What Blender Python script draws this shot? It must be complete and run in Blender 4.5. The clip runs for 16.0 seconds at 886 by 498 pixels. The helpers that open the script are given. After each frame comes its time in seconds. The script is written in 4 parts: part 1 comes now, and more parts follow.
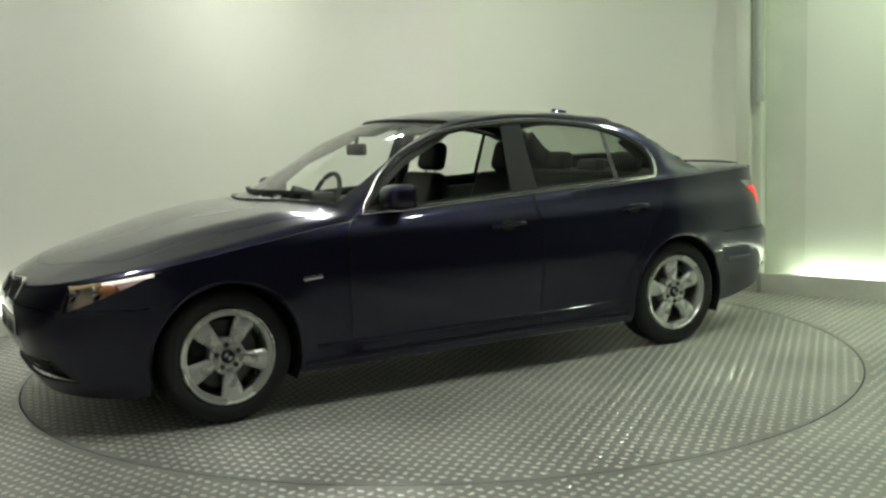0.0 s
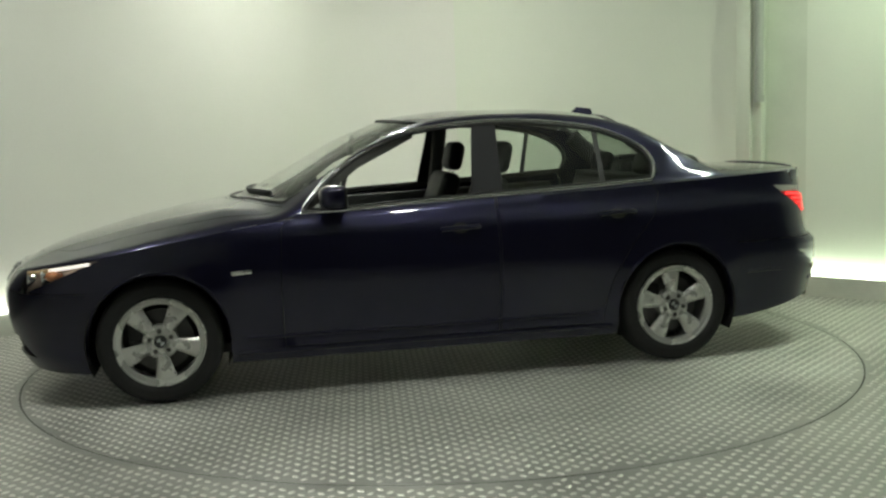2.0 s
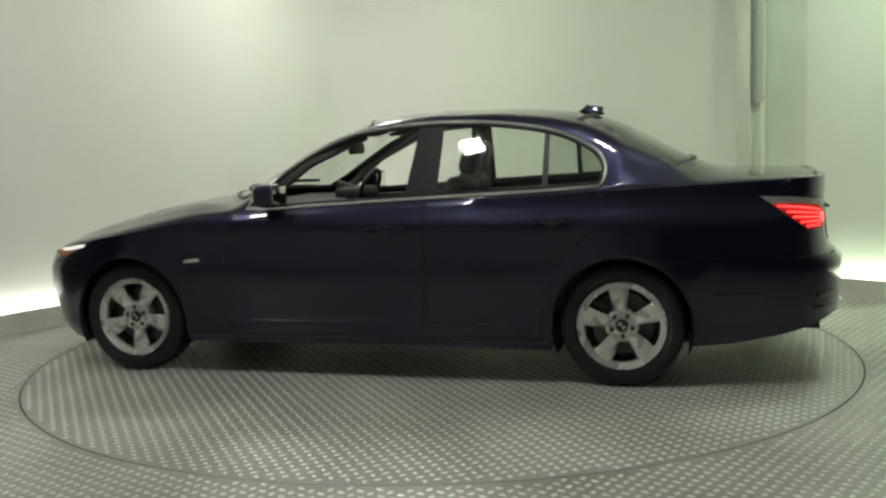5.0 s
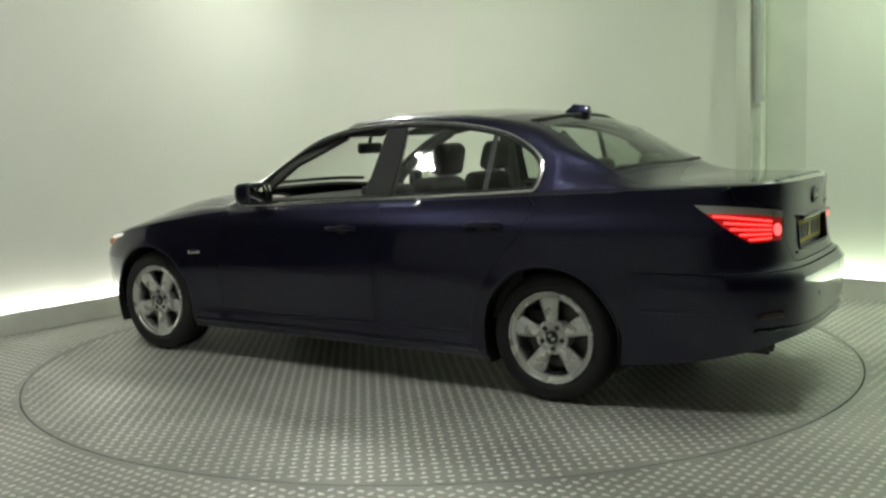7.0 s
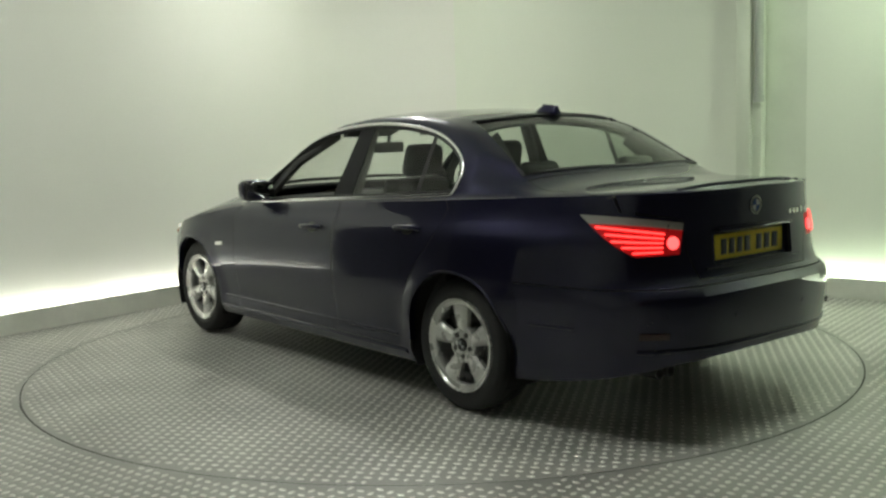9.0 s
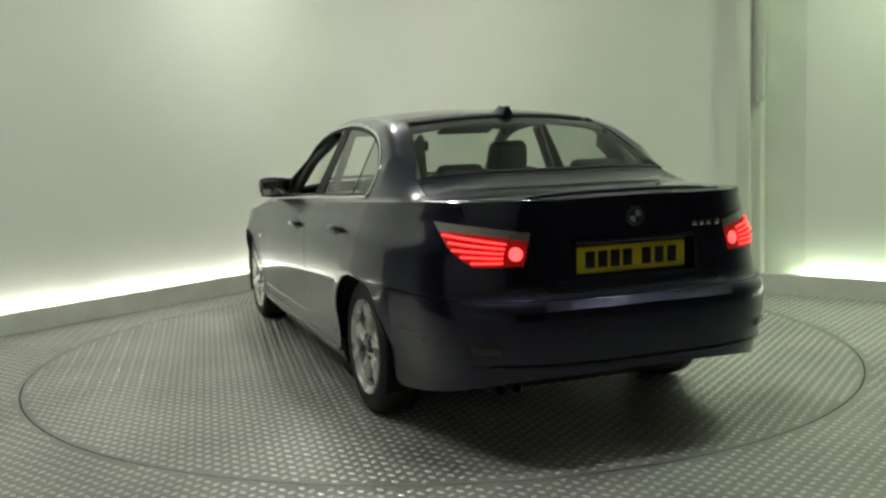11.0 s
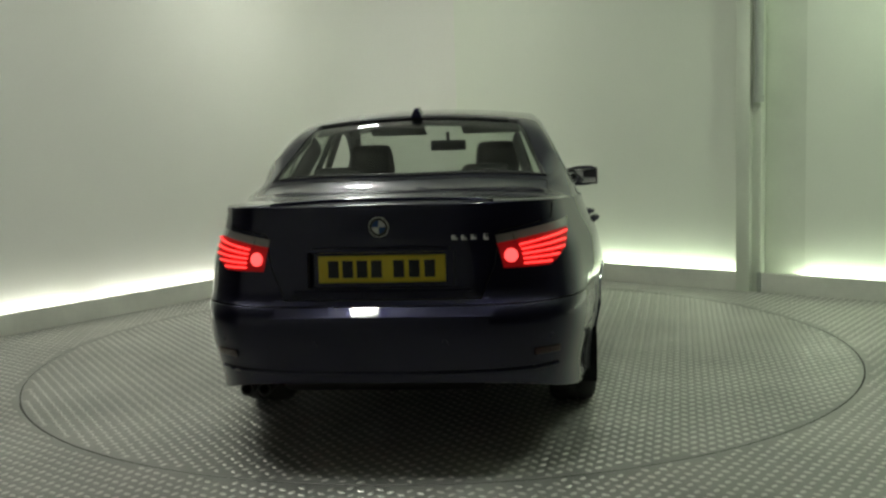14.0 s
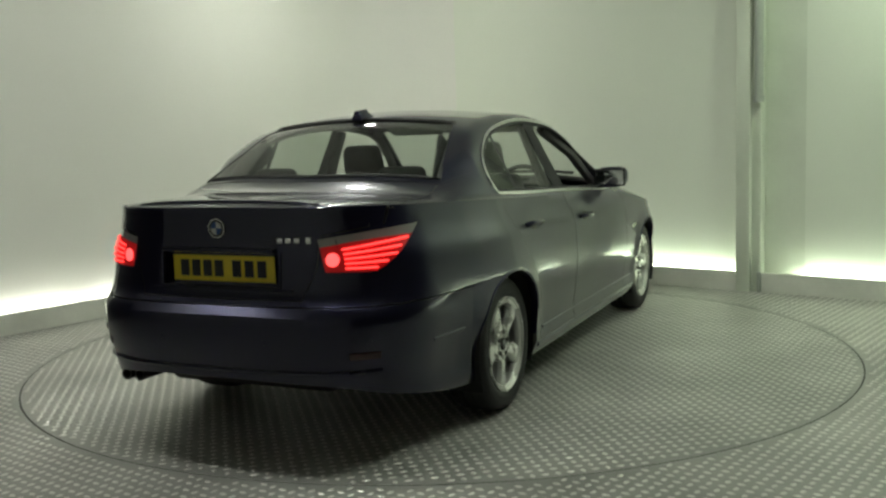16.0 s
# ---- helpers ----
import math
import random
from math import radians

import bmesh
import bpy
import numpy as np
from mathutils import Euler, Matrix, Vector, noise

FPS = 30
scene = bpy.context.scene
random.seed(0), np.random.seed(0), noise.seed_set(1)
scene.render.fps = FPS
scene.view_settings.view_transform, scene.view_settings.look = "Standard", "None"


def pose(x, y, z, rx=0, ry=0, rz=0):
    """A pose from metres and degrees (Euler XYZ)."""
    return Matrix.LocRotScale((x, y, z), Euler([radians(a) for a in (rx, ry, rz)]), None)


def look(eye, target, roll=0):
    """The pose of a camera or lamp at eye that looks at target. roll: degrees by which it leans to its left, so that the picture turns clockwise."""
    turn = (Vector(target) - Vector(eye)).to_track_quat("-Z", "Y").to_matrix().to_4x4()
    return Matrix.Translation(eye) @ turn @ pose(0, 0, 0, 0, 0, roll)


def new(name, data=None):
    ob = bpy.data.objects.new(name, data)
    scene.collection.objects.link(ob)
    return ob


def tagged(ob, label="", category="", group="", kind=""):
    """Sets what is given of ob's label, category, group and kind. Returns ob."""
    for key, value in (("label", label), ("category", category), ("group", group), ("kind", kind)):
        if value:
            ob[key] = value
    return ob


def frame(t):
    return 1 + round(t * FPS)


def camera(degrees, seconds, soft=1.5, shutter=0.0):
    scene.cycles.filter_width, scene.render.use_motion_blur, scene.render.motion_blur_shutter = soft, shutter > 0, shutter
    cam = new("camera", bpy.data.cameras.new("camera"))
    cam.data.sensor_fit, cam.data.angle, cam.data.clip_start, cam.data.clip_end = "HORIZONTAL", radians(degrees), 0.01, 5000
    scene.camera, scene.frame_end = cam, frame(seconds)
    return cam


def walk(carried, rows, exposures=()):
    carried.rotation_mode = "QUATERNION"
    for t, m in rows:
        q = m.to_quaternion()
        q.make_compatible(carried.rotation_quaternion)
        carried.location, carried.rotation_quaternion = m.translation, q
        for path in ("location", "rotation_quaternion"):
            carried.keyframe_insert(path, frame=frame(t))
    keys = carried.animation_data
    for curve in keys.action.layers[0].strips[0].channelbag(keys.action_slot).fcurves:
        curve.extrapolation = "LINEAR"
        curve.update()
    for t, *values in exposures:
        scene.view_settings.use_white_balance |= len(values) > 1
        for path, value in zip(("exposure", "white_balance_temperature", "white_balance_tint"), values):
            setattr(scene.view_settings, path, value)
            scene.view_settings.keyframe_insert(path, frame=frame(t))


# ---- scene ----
# camera: on a tripod, looking at the turntable towards a corner of the room
cam = camera(48.69, 16.0, soft=2.5)
EYE = (0.0, -6.143, 1.346)
AIM = (0.0267, -0.184, 0.6485)
walk(cam, [(0.0, look(EYE, AIM, -1.84)), (16.0, look(EYE, AIM, -1.84))],
     exposures=[(0.0, 0.0), (9.0, 0.0), (11.3, -0.26), (12.5, -0.44), (14.0, -0.46), (16.0, -0.26)])

# the room's axes: u along the right-hand wall, v along the left-hand wall, origin in the corner
ROOM = Matrix(((0.779, 0.627, 0, -0.517), (-0.627, 0.779, 0, 4.285), (0, 0, 1, 0), (0, 0, 0, 1)))
CEIL = 3.3

world = bpy.data.worlds.new("studio_world")
scene.world = world
world.use_nodes = True
world.node_tree.nodes["Background"].inputs[0].default_value = (0.5, 0.52, 0.5, 1)
world.node_tree.nodes["Background"].inputs[1].default_value = 0.05

TUBE_POWER = 161.0
STRIP_POWER = 10.5


# ---------------------------------------------------------------- materials
def material(name, color, rough=0.5, metal=0.0, coat=0.0, grain=0.0, grain_size=40.0, bump=0.0, spread=0.06, spec=0.5, stain=0.0, stain_size=1.5):
    m = bpy.data.materials.new(name)
    m.use_nodes = True
    nt = m.node_tree
    b = nt.nodes["Principled BSDF"]
    b.inputs["Base Color"].default_value = (*color, 1)
    b.inputs["Roughness"].default_value = rough
    b.inputs["Metallic"].default_value = metal
    b.inputs["Specular IOR Level"].default_value = spec
    b.inputs["Coat Weight"].default_value = coat
    b.inputs["Coat Roughness"].default_value = 0.03
    b.inputs["Coat IOR"].default_value = 1.5
    tc = nt.nodes.new("ShaderNodeTexCoord")
    if grain or stain:
        fine = nt.nodes.new("ShaderNodeTexNoise")
        fine.inputs["Scale"].default_value = grain_size
        fine.inputs["Detail"].default_value = 4
        wide = nt.nodes.new("ShaderNodeTexNoise")
        wide.inputs["Scale"].default_value = stain_size
        wide.inputs["Detail"].default_value = 5
        nt.links.new(tc.outputs["Object"], fine.inputs["Vector"])
        nt.links.new(tc.outputs["Object"], wide.inputs["Vector"])
        mixa = nt.nodes.new("ShaderNodeMix")
        mixa.data_type = "RGBA"
        mixa.blend_type = "MIX"
        mixa.inputs["A"].default_value = (*[c * (1 - grain) for c in color], 1)
        mixa.inputs["B"].default_value = (*[min(1, c * (1 + grain)) for c in color], 1)
        nt.links.new(fine.outputs["Fac"], mixa.inputs["Factor"])
        mixb = nt.nodes.new("ShaderNodeMix")
        mixb.data_type = "RGBA"
        mixb.blend_type = "MULTIPLY"
        mixb.inputs["Factor"].default_value = 1
        ramp = nt.nodes.new("ShaderNodeMapRange")
        ramp.inputs["From Min"].default_value, ramp.inputs["From Max"].default_value = 0.3, 0.7
        ramp.inputs["To Min"].default_value, ramp.inputs["To Max"].default_value = 1 - stain, 1
        nt.links.new(wide.outputs["Fac"], ramp.inputs["Value"])
        nt.links.new(mixa.outputs["Result"], mixb.inputs["A"])
        nt.links.new(ramp.outputs["Result"], mixb.inputs["B"])
        nt.links.new(mixb.outputs["Result"], b.inputs["Base Color"])
        rr = nt.nodes.new("ShaderNodeMapRange")
        rr.inputs["To Min"].default_value = max(0.02, rough - spread)
        rr.inputs["To Max"].default_value = min(1, rough + spread)
        nt.links.new(wide.outputs["Fac"], rr.inputs["Value"])
        nt.links.new(rr.outputs["Result"], b.inputs["Roughness"])
        if bump:
            bp = nt.nodes.new("ShaderNodeBump")
            bp.inputs["Strength"].default_value = bump
            bp.inputs["Distance"].default_value = 0.002
            nt.links.new(fine.outputs["Fac"], bp.inputs["Height"])
            nt.links.new(bp.outputs["Normal"], b.inputs["Normal"])
    return m


def glow(name, color, power):
    m = bpy.data.materials.new(name)
    m.use_nodes = True
    b = m.node_tree.nodes["Principled BSDF"]
    b.inputs["Base Color"].default_value = (*color, 1)
    b.inputs["Emission Color"].default_value = (*color, 1)
    b.inputs["Emission Strength"].default_value = power
    return m


def glass(name, tint, gloss=1.0):
    """Thin glass: clear by its tint, with the reflection of a polished surface."""
    m = bpy.data.materials.new(name)
    m.use_nodes = True
    nt = m.node_tree
    nt.nodes.clear()
    out = nt.nodes.new("ShaderNodeOutputMaterial")
    mix = nt.nodes.new("ShaderNodeMixShader")
    tr = nt.nodes.new("ShaderNodeBsdfTransparent")
    gl = nt.nodes.new("ShaderNodeBsdfGlossy")
    fr = nt.nodes.new("ShaderNodeLayerWeight")
    fr.inputs["Blend"].default_value = 0.5
    power = nt.nodes.new("ShaderNodeMath")
    power.operation = "POWER"
    power.inputs[1].default_value = 5.0
    scale = nt.nodes.new("ShaderNodeMath")
    scale.operation = "MULTIPLY_ADD"
    scale.inputs[1].default_value, scale.inputs[2].default_value = 0.95, 0.045
    nt.links.new(fr.outputs["Facing"], power.inputs[0])
    nt.links.new(power.outputs[0], scale.inputs[0])
    tr.inputs["Color"].default_value = (*tint, 1)
    gl.inputs["Roughness"].default_value = 0.02
    gl.inputs["Color"].default_value = (gloss, gloss, gloss, 1)
    nt.links.new(scale.outputs[0], mix.inputs[0])
    nt.links.new(tr.outputs[0], mix.inputs[1])
    nt.links.new(gl.outputs[0], mix.inputs[2])
    nt.links.new(mix.outputs[0], out.inputs[0])
    return m


WALL = material("white_wall_paint", (0.815, 0.82, 0.76), 0.6, grain=0.03, grain_size=60, bump=0.05, stain=0.06, stain_size=0.5)
# the right-hand wall's white paint with the lamps' greenish light mixed into its colour
WALL_GREEN_LIT = material("green_lit_wall_paint", (0.788, 0.832, 0.722), 0.6, grain=0.03, grain_size=60, bump=0.05, stain=0.06, stain_size=0.5)
PLINTH = material("grey_white_plinth_paint", (0.78, 0.79, 0.71), 0.45, grain=0.05, grain_size=30, stain=0.2, stain_size=3)
POST = material("post_paint", (0.72, 0.77, 0.65), 0.4, grain=0.03, stain=0.12, stain_size=2)
BACK_WALL = material("unseen_bright_wall", (0.78, 0.78, 0.75), 0.8, grain=0.1, stain=0.2)
BLACK_WALL = material("unseen_black_wall", (0.05, 0.05, 0.052), 0.8, grain=0.1, stain=0.2)
CEILING = material("ceiling_paint", (0.70, 0.71, 0.68), 0.8, grain=0.04, stain=0.08)
PLATE = material("steel_floor_plate", (0.45, 0.45, 0.415), 0.45, metal=0.15, grain=0.12, grain_size=90, bump=0.1, stain=0.42, stain_size=1.3, spread=0.15)
LUG = material("worn_steel_lug", (0.86, 0.85, 0.80), 0.31, metal=0.5, grain=0.1, grain_size=120, stain=0.25, stain_size=1.3)
GROOVE = material("dark_rubber_seal", (0.04, 0.04, 0.036), 0.8, grain=0.2)
PAINT = material("dark_navy_car_paint", (0.0142, 0.0137, 0.0385), 0.32, metal=0.8, coat=1.0, spec=0.08, grain=0.12, grain_size=900, stain=0.05, stain_size=2, spread=0.03)


def wavy_coat(m, size, depth):
    """Pressed panels are never quite flat: a slow unevenness in the clear coat."""
    nt = m.node_tree
    b = nt.nodes["Principled BSDF"]
    tc = nt.nodes.new("ShaderNodeTexCoord")
    slow = nt.nodes.new("ShaderNodeTexNoise")
    slow.inputs["Scale"].default_value = size
    slow.inputs["Detail"].default_value = 2
    bp = nt.nodes.new("ShaderNodeBump")
    bp.inputs["Strength"].default_value = 1.0
    bp.inputs["Distance"].default_value = depth
    nt.links.new(tc.outputs["Object"], slow.inputs["Vector"])
    nt.links.new(slow.outputs["Fac"], bp.inputs["Height"])
    nt.links.new(bp.outputs["Normal"], b.inputs["Coat Normal"])


wavy_coat(PAINT, 2.5, 0.0012)
BLACK_TRIM = material("black_trim_plastic", (0.012, 0.012, 0.013), 0.5, grain=0.15, grain_size=300)
GLOSS_BLACK = material("gloss_black_pillar", (0.014, 0.014, 0.016), 0.45, coat=0.0, spec=0.15)
CHROME = material("polished_chrome", (0.90, 0.90, 0.92), 0.14, metal=1.0, grain=0.02)
ALLOY = material("silver_alloy_wheel", (0.68, 0.68, 0.66), 0.27, metal=0.55, coat=0.5, grain=0.06, grain_size=150, stain=0.12, stain_size=8)
ALLOY_DARK = material("dusted_and_shaded_alloy", (0.035, 0.035, 0.035), 0.5, metal=0.6, grain=0.2, stain=0.3, stain_size=8)
STEEL = material("brake_disc_steel", (0.10, 0.10, 0.098), 0.45, metal=0.6, grain=0.1, grain_size=80)
RUBBER = material("tyre_rubber", (0.016, 0.016, 0.017), 0.72, grain=0.25, grain_size=120, bump=0.2, stain=0.2, stain_size=6)
LINER = material("wheel_arch_felt", (0.006, 0.006, 0.006), 0.95, grain=0.2)
LEATHER = material("charcoal_seat_leather", (0.008, 0.008, 0.0085), 0.5, grain=0.15, grain_size=150, bump=0.3, stain=0.15, stain_size=4, spec=0.2)
DASH = material("dashboard_plastic", (0.018, 0.018, 0.019), 0.6, grain=0.15, grain_size=250, bump=0.2)
HEADLINER = material("grey_headliner_cloth", (0.12, 0.12, 0.115), 0.95, grain=0.08, grain_size=200)
MIRROR = material("mirror_silver", (0.85, 0.86, 0.88), 0.02, metal=1.0)
PLATE_YELLOW = material("yellow_plate_film", (0.86, 0.66, 0.04), 0.35, grain=0.05, grain_size=60, stain=0.08, stain_size=6)
PLATE_INK = material("plate_black_ink", (0.012, 0.012, 0.012), 0.4)
LENS_AMBER = material("amber_lens", (0.50, 0.20, 0.09), 0.15, coat=0.5, grain=0.1)
LAMP_BROW = material("pale_gold_lamp_edge", (0.80, 0.58, 0.34), 0.30, metal=0.4, grain=0.05)
LAMP_BOWL = material("headlamp_bowl", (0.62, 0.48, 0.40), 0.3, metal=0.6, grain=0.15, grain_size=60)
LENS_SMOKE = material("smoked_clear_lens", (0.28, 0.285, 0.275), 0.12, coat=1.0, grain=0.08, grain_size=90)
RED_LENS = glow("red_tail_lens", (0.45, 0.005, 0.008), 0.24)
RED_BAR = glow("lit_red_light_bar", (1.0, 0.045, 0.04), 2.9)
RED_REFLECTOR = material("dark_red_reflector", (0.045, 0.003, 0.006), 0.2, coat=0.6)
EDGE_GLINT = glow("glowing_edge_glint", (1.0, 0.94, 0.85), 0.9)
RED_BULB = glow("lit_red_bulb", (1.0, 0.09, 0.085), 2.5)
BADGE_WHITE = material("badge_silver_enamel", (0.6, 0.62, 0.65), 0.25, metal=0.5)
BADGE_BLUE = material("badge_blue_enamel", (0.02, 0.05, 0.16), 0.2, coat=0.5)
TUBE_WARM = glow("warm_white_tube", (0.975, 1.0, 0.90), TUBE_POWER * 1.9)
TUBE_GREEN = glow("greenish_tube", (0.84, 1.0, 0.75), TUBE_POWER * 1.75)
TUBE_FRONT = glow("soft_white_tube", (0.955, 1.0, 0.91), TUBE_POWER * 1.36)
LED_WARM = glow("white_cove_tube", (1.0, 1.0, 0.94), STRIP_POWER)
LED_GREEN = glow("greenish_cove_tube", (0.90, 1.0, 0.84), STRIP_POWER * 1.45)
PIPE = material("grey_conduit", (0.42, 0.45, 0.40), 0.5, grain=0.1)
GLASS_CLEAR = glass("clear_car_glass", (0.88, 0.91, 0.88))
GLASS_TINT = glass("green_tinted_car_glass", (0.62, 0.67, 0.62))
LAMP_GLASS = glass("lamp_cover_glass", (0.92, 0.92, 0.92))


# ---------------------------------------------------------------- mesh helpers
def part(name, bm, mat, parent=None, label="", smooth=True, matrix=None, fix=True):
    if fix:
        bmesh.ops.recalc_face_normals(bm, faces=bm.faces[:])
    me = bpy.data.meshes.new(name)
    bm.to_mesh(me)
    bm.free()
    for p in me.polygons:
        p.use_smooth = smooth
    if smooth:
        me.set_sharp_from_angle(angle=radians(38))
    me.materials.append(mat)
    ob = new(name, me)
    if parent is not None:
        ob.parent = parent
    if matrix is not None:
        ob.matrix_basis = matrix
    if label:
        ob["label"] = label
    return ob


def thing(name, label, category, group="", kind=""):
    ob = new(name)
    ob.empty_display_size = 0.1
    return tagged(ob, label, category, group, kind)


def box(sx, sy, sz, cx=0, cy=0, cz=0, bevel=0.0, seg=2, turn=None, bm=None):
    bm = bm or bmesh.new()
    m = Matrix.Translation((cx, cy, cz))
    if turn is not None:
        m = m @ turn
    r = bmesh.ops.create_cube(bm, size=1, matrix=m @ Matrix.Diagonal((sx, sy, sz, 1)))
    if bevel:
        es = list({e for v in r["verts"] for e in v.link_edges})
        bmesh.ops.bevel(bm, geom=es, offset=bevel, segments=seg, affect="EDGES", profile=0.5)
    return bm


def lathe(profile, n=48, axis="Y", bm=None, close=False):
    """Turns a profile of (radius, along) about an axis."""
    bm = bm or bmesh.new()
    rings = []
    for r, a in profile:
        ring = []
        for i in range(n):
            t = 2 * math.pi * i / n
            c, s = r * math.cos(t), r * math.sin(t)
            ring.append(bm.verts.new((c, a, s) if axis == "Y" else ((c, s, a) if axis == "Z" else (a, c, s))))
        rings.append(ring)
    pairs = list(zip(rings, rings[1:])) + ([(rings[-1], rings[0])] if close else [])
    for p, q in pairs:
        for i in range(n):
            j = (i + 1) % n
            bm.faces.new((p[i], p[j], q[j], q[i]))
    if not close:
        for ring in (rings[0], rings[-1]):
            bm.faces.new(ring)
    return bm


def tube(points, radius, n=8, bm=None, closed=False, flat=1.0):
    """A round or flattened rod along points."""
    bm = bm or bmesh.new()
    pts = [Vector(p) for p in points]
    rings = []
    k = len(pts)
    for i, p in enumerate(pts):
        a = pts[(i - 1) % k] if closed or i else p
        b = pts[(i + 1) % k] if closed or i < k - 1 else p
        d = (b - a).normalized()
        up = Vector((0, 1, 0)) if abs(d.y) < 0.8 else Vector((0, 0, 1))
        s = d.cross(up).normalized()
        w = s.cross(d).normalized()
        rings.append([bm.verts.new(p + radius * (math.cos(2 * math.pi * j / n) * s + flat * math.sin(2 * math.pi * j / n) * w)) for j in range(n)])
    for i in range(k if closed else k - 1):
        p, q = rings[i], rings[(i + 1) % k]
        for j in range(n):
            bm.faces.new((p[j], p[(j + 1) % n], q[(j + 1) % n], q[j]))
    if not closed:
        bm.faces.new(rings[0])
        bm.faces.new(rings[-1])
    return bm


def curve_through(pts, n, closed=False):
    """Catmull-Rom samples through 2D or 3D points."""
    pts = [Vector(p) for p in pts]
    k = len(pts)
    out = []
    spans = k if closed else k - 1
    for i in range(spans):
        if closed:
            p0, p1, p2, p3 = (pts[(i + d) % k] for d in (-1, 0, 1, 2))
        else:
            p0, p1, p2, p3 = pts[max(i - 1, 0)], pts[i], pts[i + 1], pts[min(i + 2, k - 1)]
        for j in range(n):
            t = j / n
            out.append(0.5 * ((2 * p1) + (p2 - p0) * t + (2 * p0 - 5 * p1 + 4 * p2 - p3) * t * t + (3 * p1 - p0 - 3 * p2 + p3) * t ** 3))
    if not closed:
        out.append(pts[-1])
    return out


def interp(table):
    xs, ys = [p[0] for p in table], [p[1] for p in table]
    # smooth monotone interpolation
    d = [(ys[i + 1] - ys[i]) / (xs[i + 1] - xs[i]) for i in range(len(xs) - 1)]
    m = [d[0]] + [0 if d[i] * d[i + 1] <= 0 else 2 * d[i] * d[i + 1] / (d[i] + d[i + 1]) for i in range(len(d) - 1)] + [d[-1]]

    def f(x):
        if x <= xs[0]:
            return ys[0]
        if x >= xs[-1]:
            return ys[-1]
        i = max(j for j in range(len(xs) - 1) if xs[j] <= x)
        h = xs[i + 1] - xs[i]
        t = (x - xs[i]) / h
        return ((1 + 2 * t) * (1 - t) ** 2 * ys[i] + t * (1 - t) ** 2 * h * m[i] + t * t * (3 - 2 * t) * ys[i + 1] + t * t * (t - 1) * h * m[i + 1])
    return f


# ---------------------------------------------------------------- the room
def room():
    def slab(name, u0, u1, v0, v1, z0, z1, mat, label, kind="structure", category="wall"):
        bm = box(u1 - u0, v1 - v0, z1 - z0, (u0 + u1) / 2, (v0 + v1) / 2, (z0 + z1) / 2)
        ob = part(name, bm, mat, None, label, smooth=False, matrix=ROOM)
        return tagged(ob, label, category, kind=kind)

    UE, VE = 9.2, -9.8
    slab("wall_left", -0.20, 0.0, -5.06, 0.0, 0, CEIL, WALL, "smooth white painted studio wall washed by cove light")
    # out of view, black only so that the car's flank reflects dark
    slab("unseen_wall_left", -0.20, 0.0, VE, -5.06, 0, CEIL, BLACK_WALL, "unseen black wall stretch added to darken the car's reflections")
    slab("wall_right", -0.20, 3.915, 0.0, 0.20, 0, CEIL, WALL_GREEN_LIT, "white painted studio wall beside a square post, greenish lamplight in its colour")
    slab("wall_right_far", 4.385, UE, 0.0, 0.20, 0, CEIL, WALL_GREEN_LIT, "white painted studio wall beyond the post, greenish lamplight in its colour")
    slab("wall_recess", 3.915, 4.385, 0.012, 0.26, 0, CEIL, POST, "grey-green recessed wall strip beside the post")
    # unseen behind the camera, pale so that its reflection brightens the car
    slab("unseen_wall_behind", -0.2, UE, VE - 0.2, VE, 0, CEIL, BACK_WALL, "unseen off-white wall behind the camera, bright to lift the car's reflections")
    # this side wall is unseen too, black to keep the flank dark
    slab("unseen_wall_side", UE, UE + 0.2, VE, 0.0, 0, CEIL, BLACK_WALL, "unseen side wall, black to darken the car's reflections")
    slab("ceiling", -0.2, UE + 0.2, VE - 0.2, 0.26, CEIL, CEIL + 0.15, CEILING, "flat off-white painted studio ceiling", category="ceiling")
    # low plinths with a lit cove behind them
    for name, args, mat in (
            ("plinth_left", (0.10, 0.125, -5.06, -0.95, 0.0, 0.158), PLINTH),
            ("plinth_right", (0.95, 3.875, -0.125, -0.10, 0.0, 0.158), PLINTH),
            ("plinth_right_far", (4.08, UE, -0.125, -0.10, 0.0, 0.158), PLINTH)):
        ob = slab(name, *args, mat, "low grey-white board plinth hiding a light cove", category="plinth")
        b = ob.modifiers.new("bevel", "BEVEL")
        b.width, b.segments = 0.004, 2
    # the corner itself is coved: a quarter round of wall and plinth
    def quarter(name, r0, r1, z0, z1, mat, label, category):
        bm = bmesh.new()
        n = 56
        rows = []
        for r, z in ((r0, z0), (r1, z0), (r1, z1), (r0, z1)):
            rows.append([bm.verts.new((0.95 - r * math.cos(math.pi / 2 * i / n), -0.95 + r * math.sin(math.pi / 2 * i / n), z)) for i in range(n + 1)])
        for k in range(4):
            p, q = rows[k], rows[(k + 1) % 4]
            for i in range(n):
                bm.faces.new((p[i], p[i + 1], q[i + 1], q[i]))
        for i in (0, n):
            bm.faces.new([r[i] for r in rows])
        tagged(part(name, bm, mat, None, label, matrix=ROOM), label, category, kind="structure")
    quarter("wall_corner", 0.9492, 1.30, 0.0, CEIL, WALL, "rounded white painted corner between the studio walls", "wall")
    quarter("plinth_corner", 0.825, 0.85, 0.0, 0.158, PLINTH, "curved grey-white board plinth in the rounded corner", "plinth")
    # square post with a slim cover strip
    post = thing("wall_post", "square grey-green painted steel post against the wall", "post", kind="structure")
    post.matrix_basis = ROOM
    part("shaft", box(0.112, 0.14, CEIL, 3.934, -0.075, CEIL / 2, 0.006), POST, post)
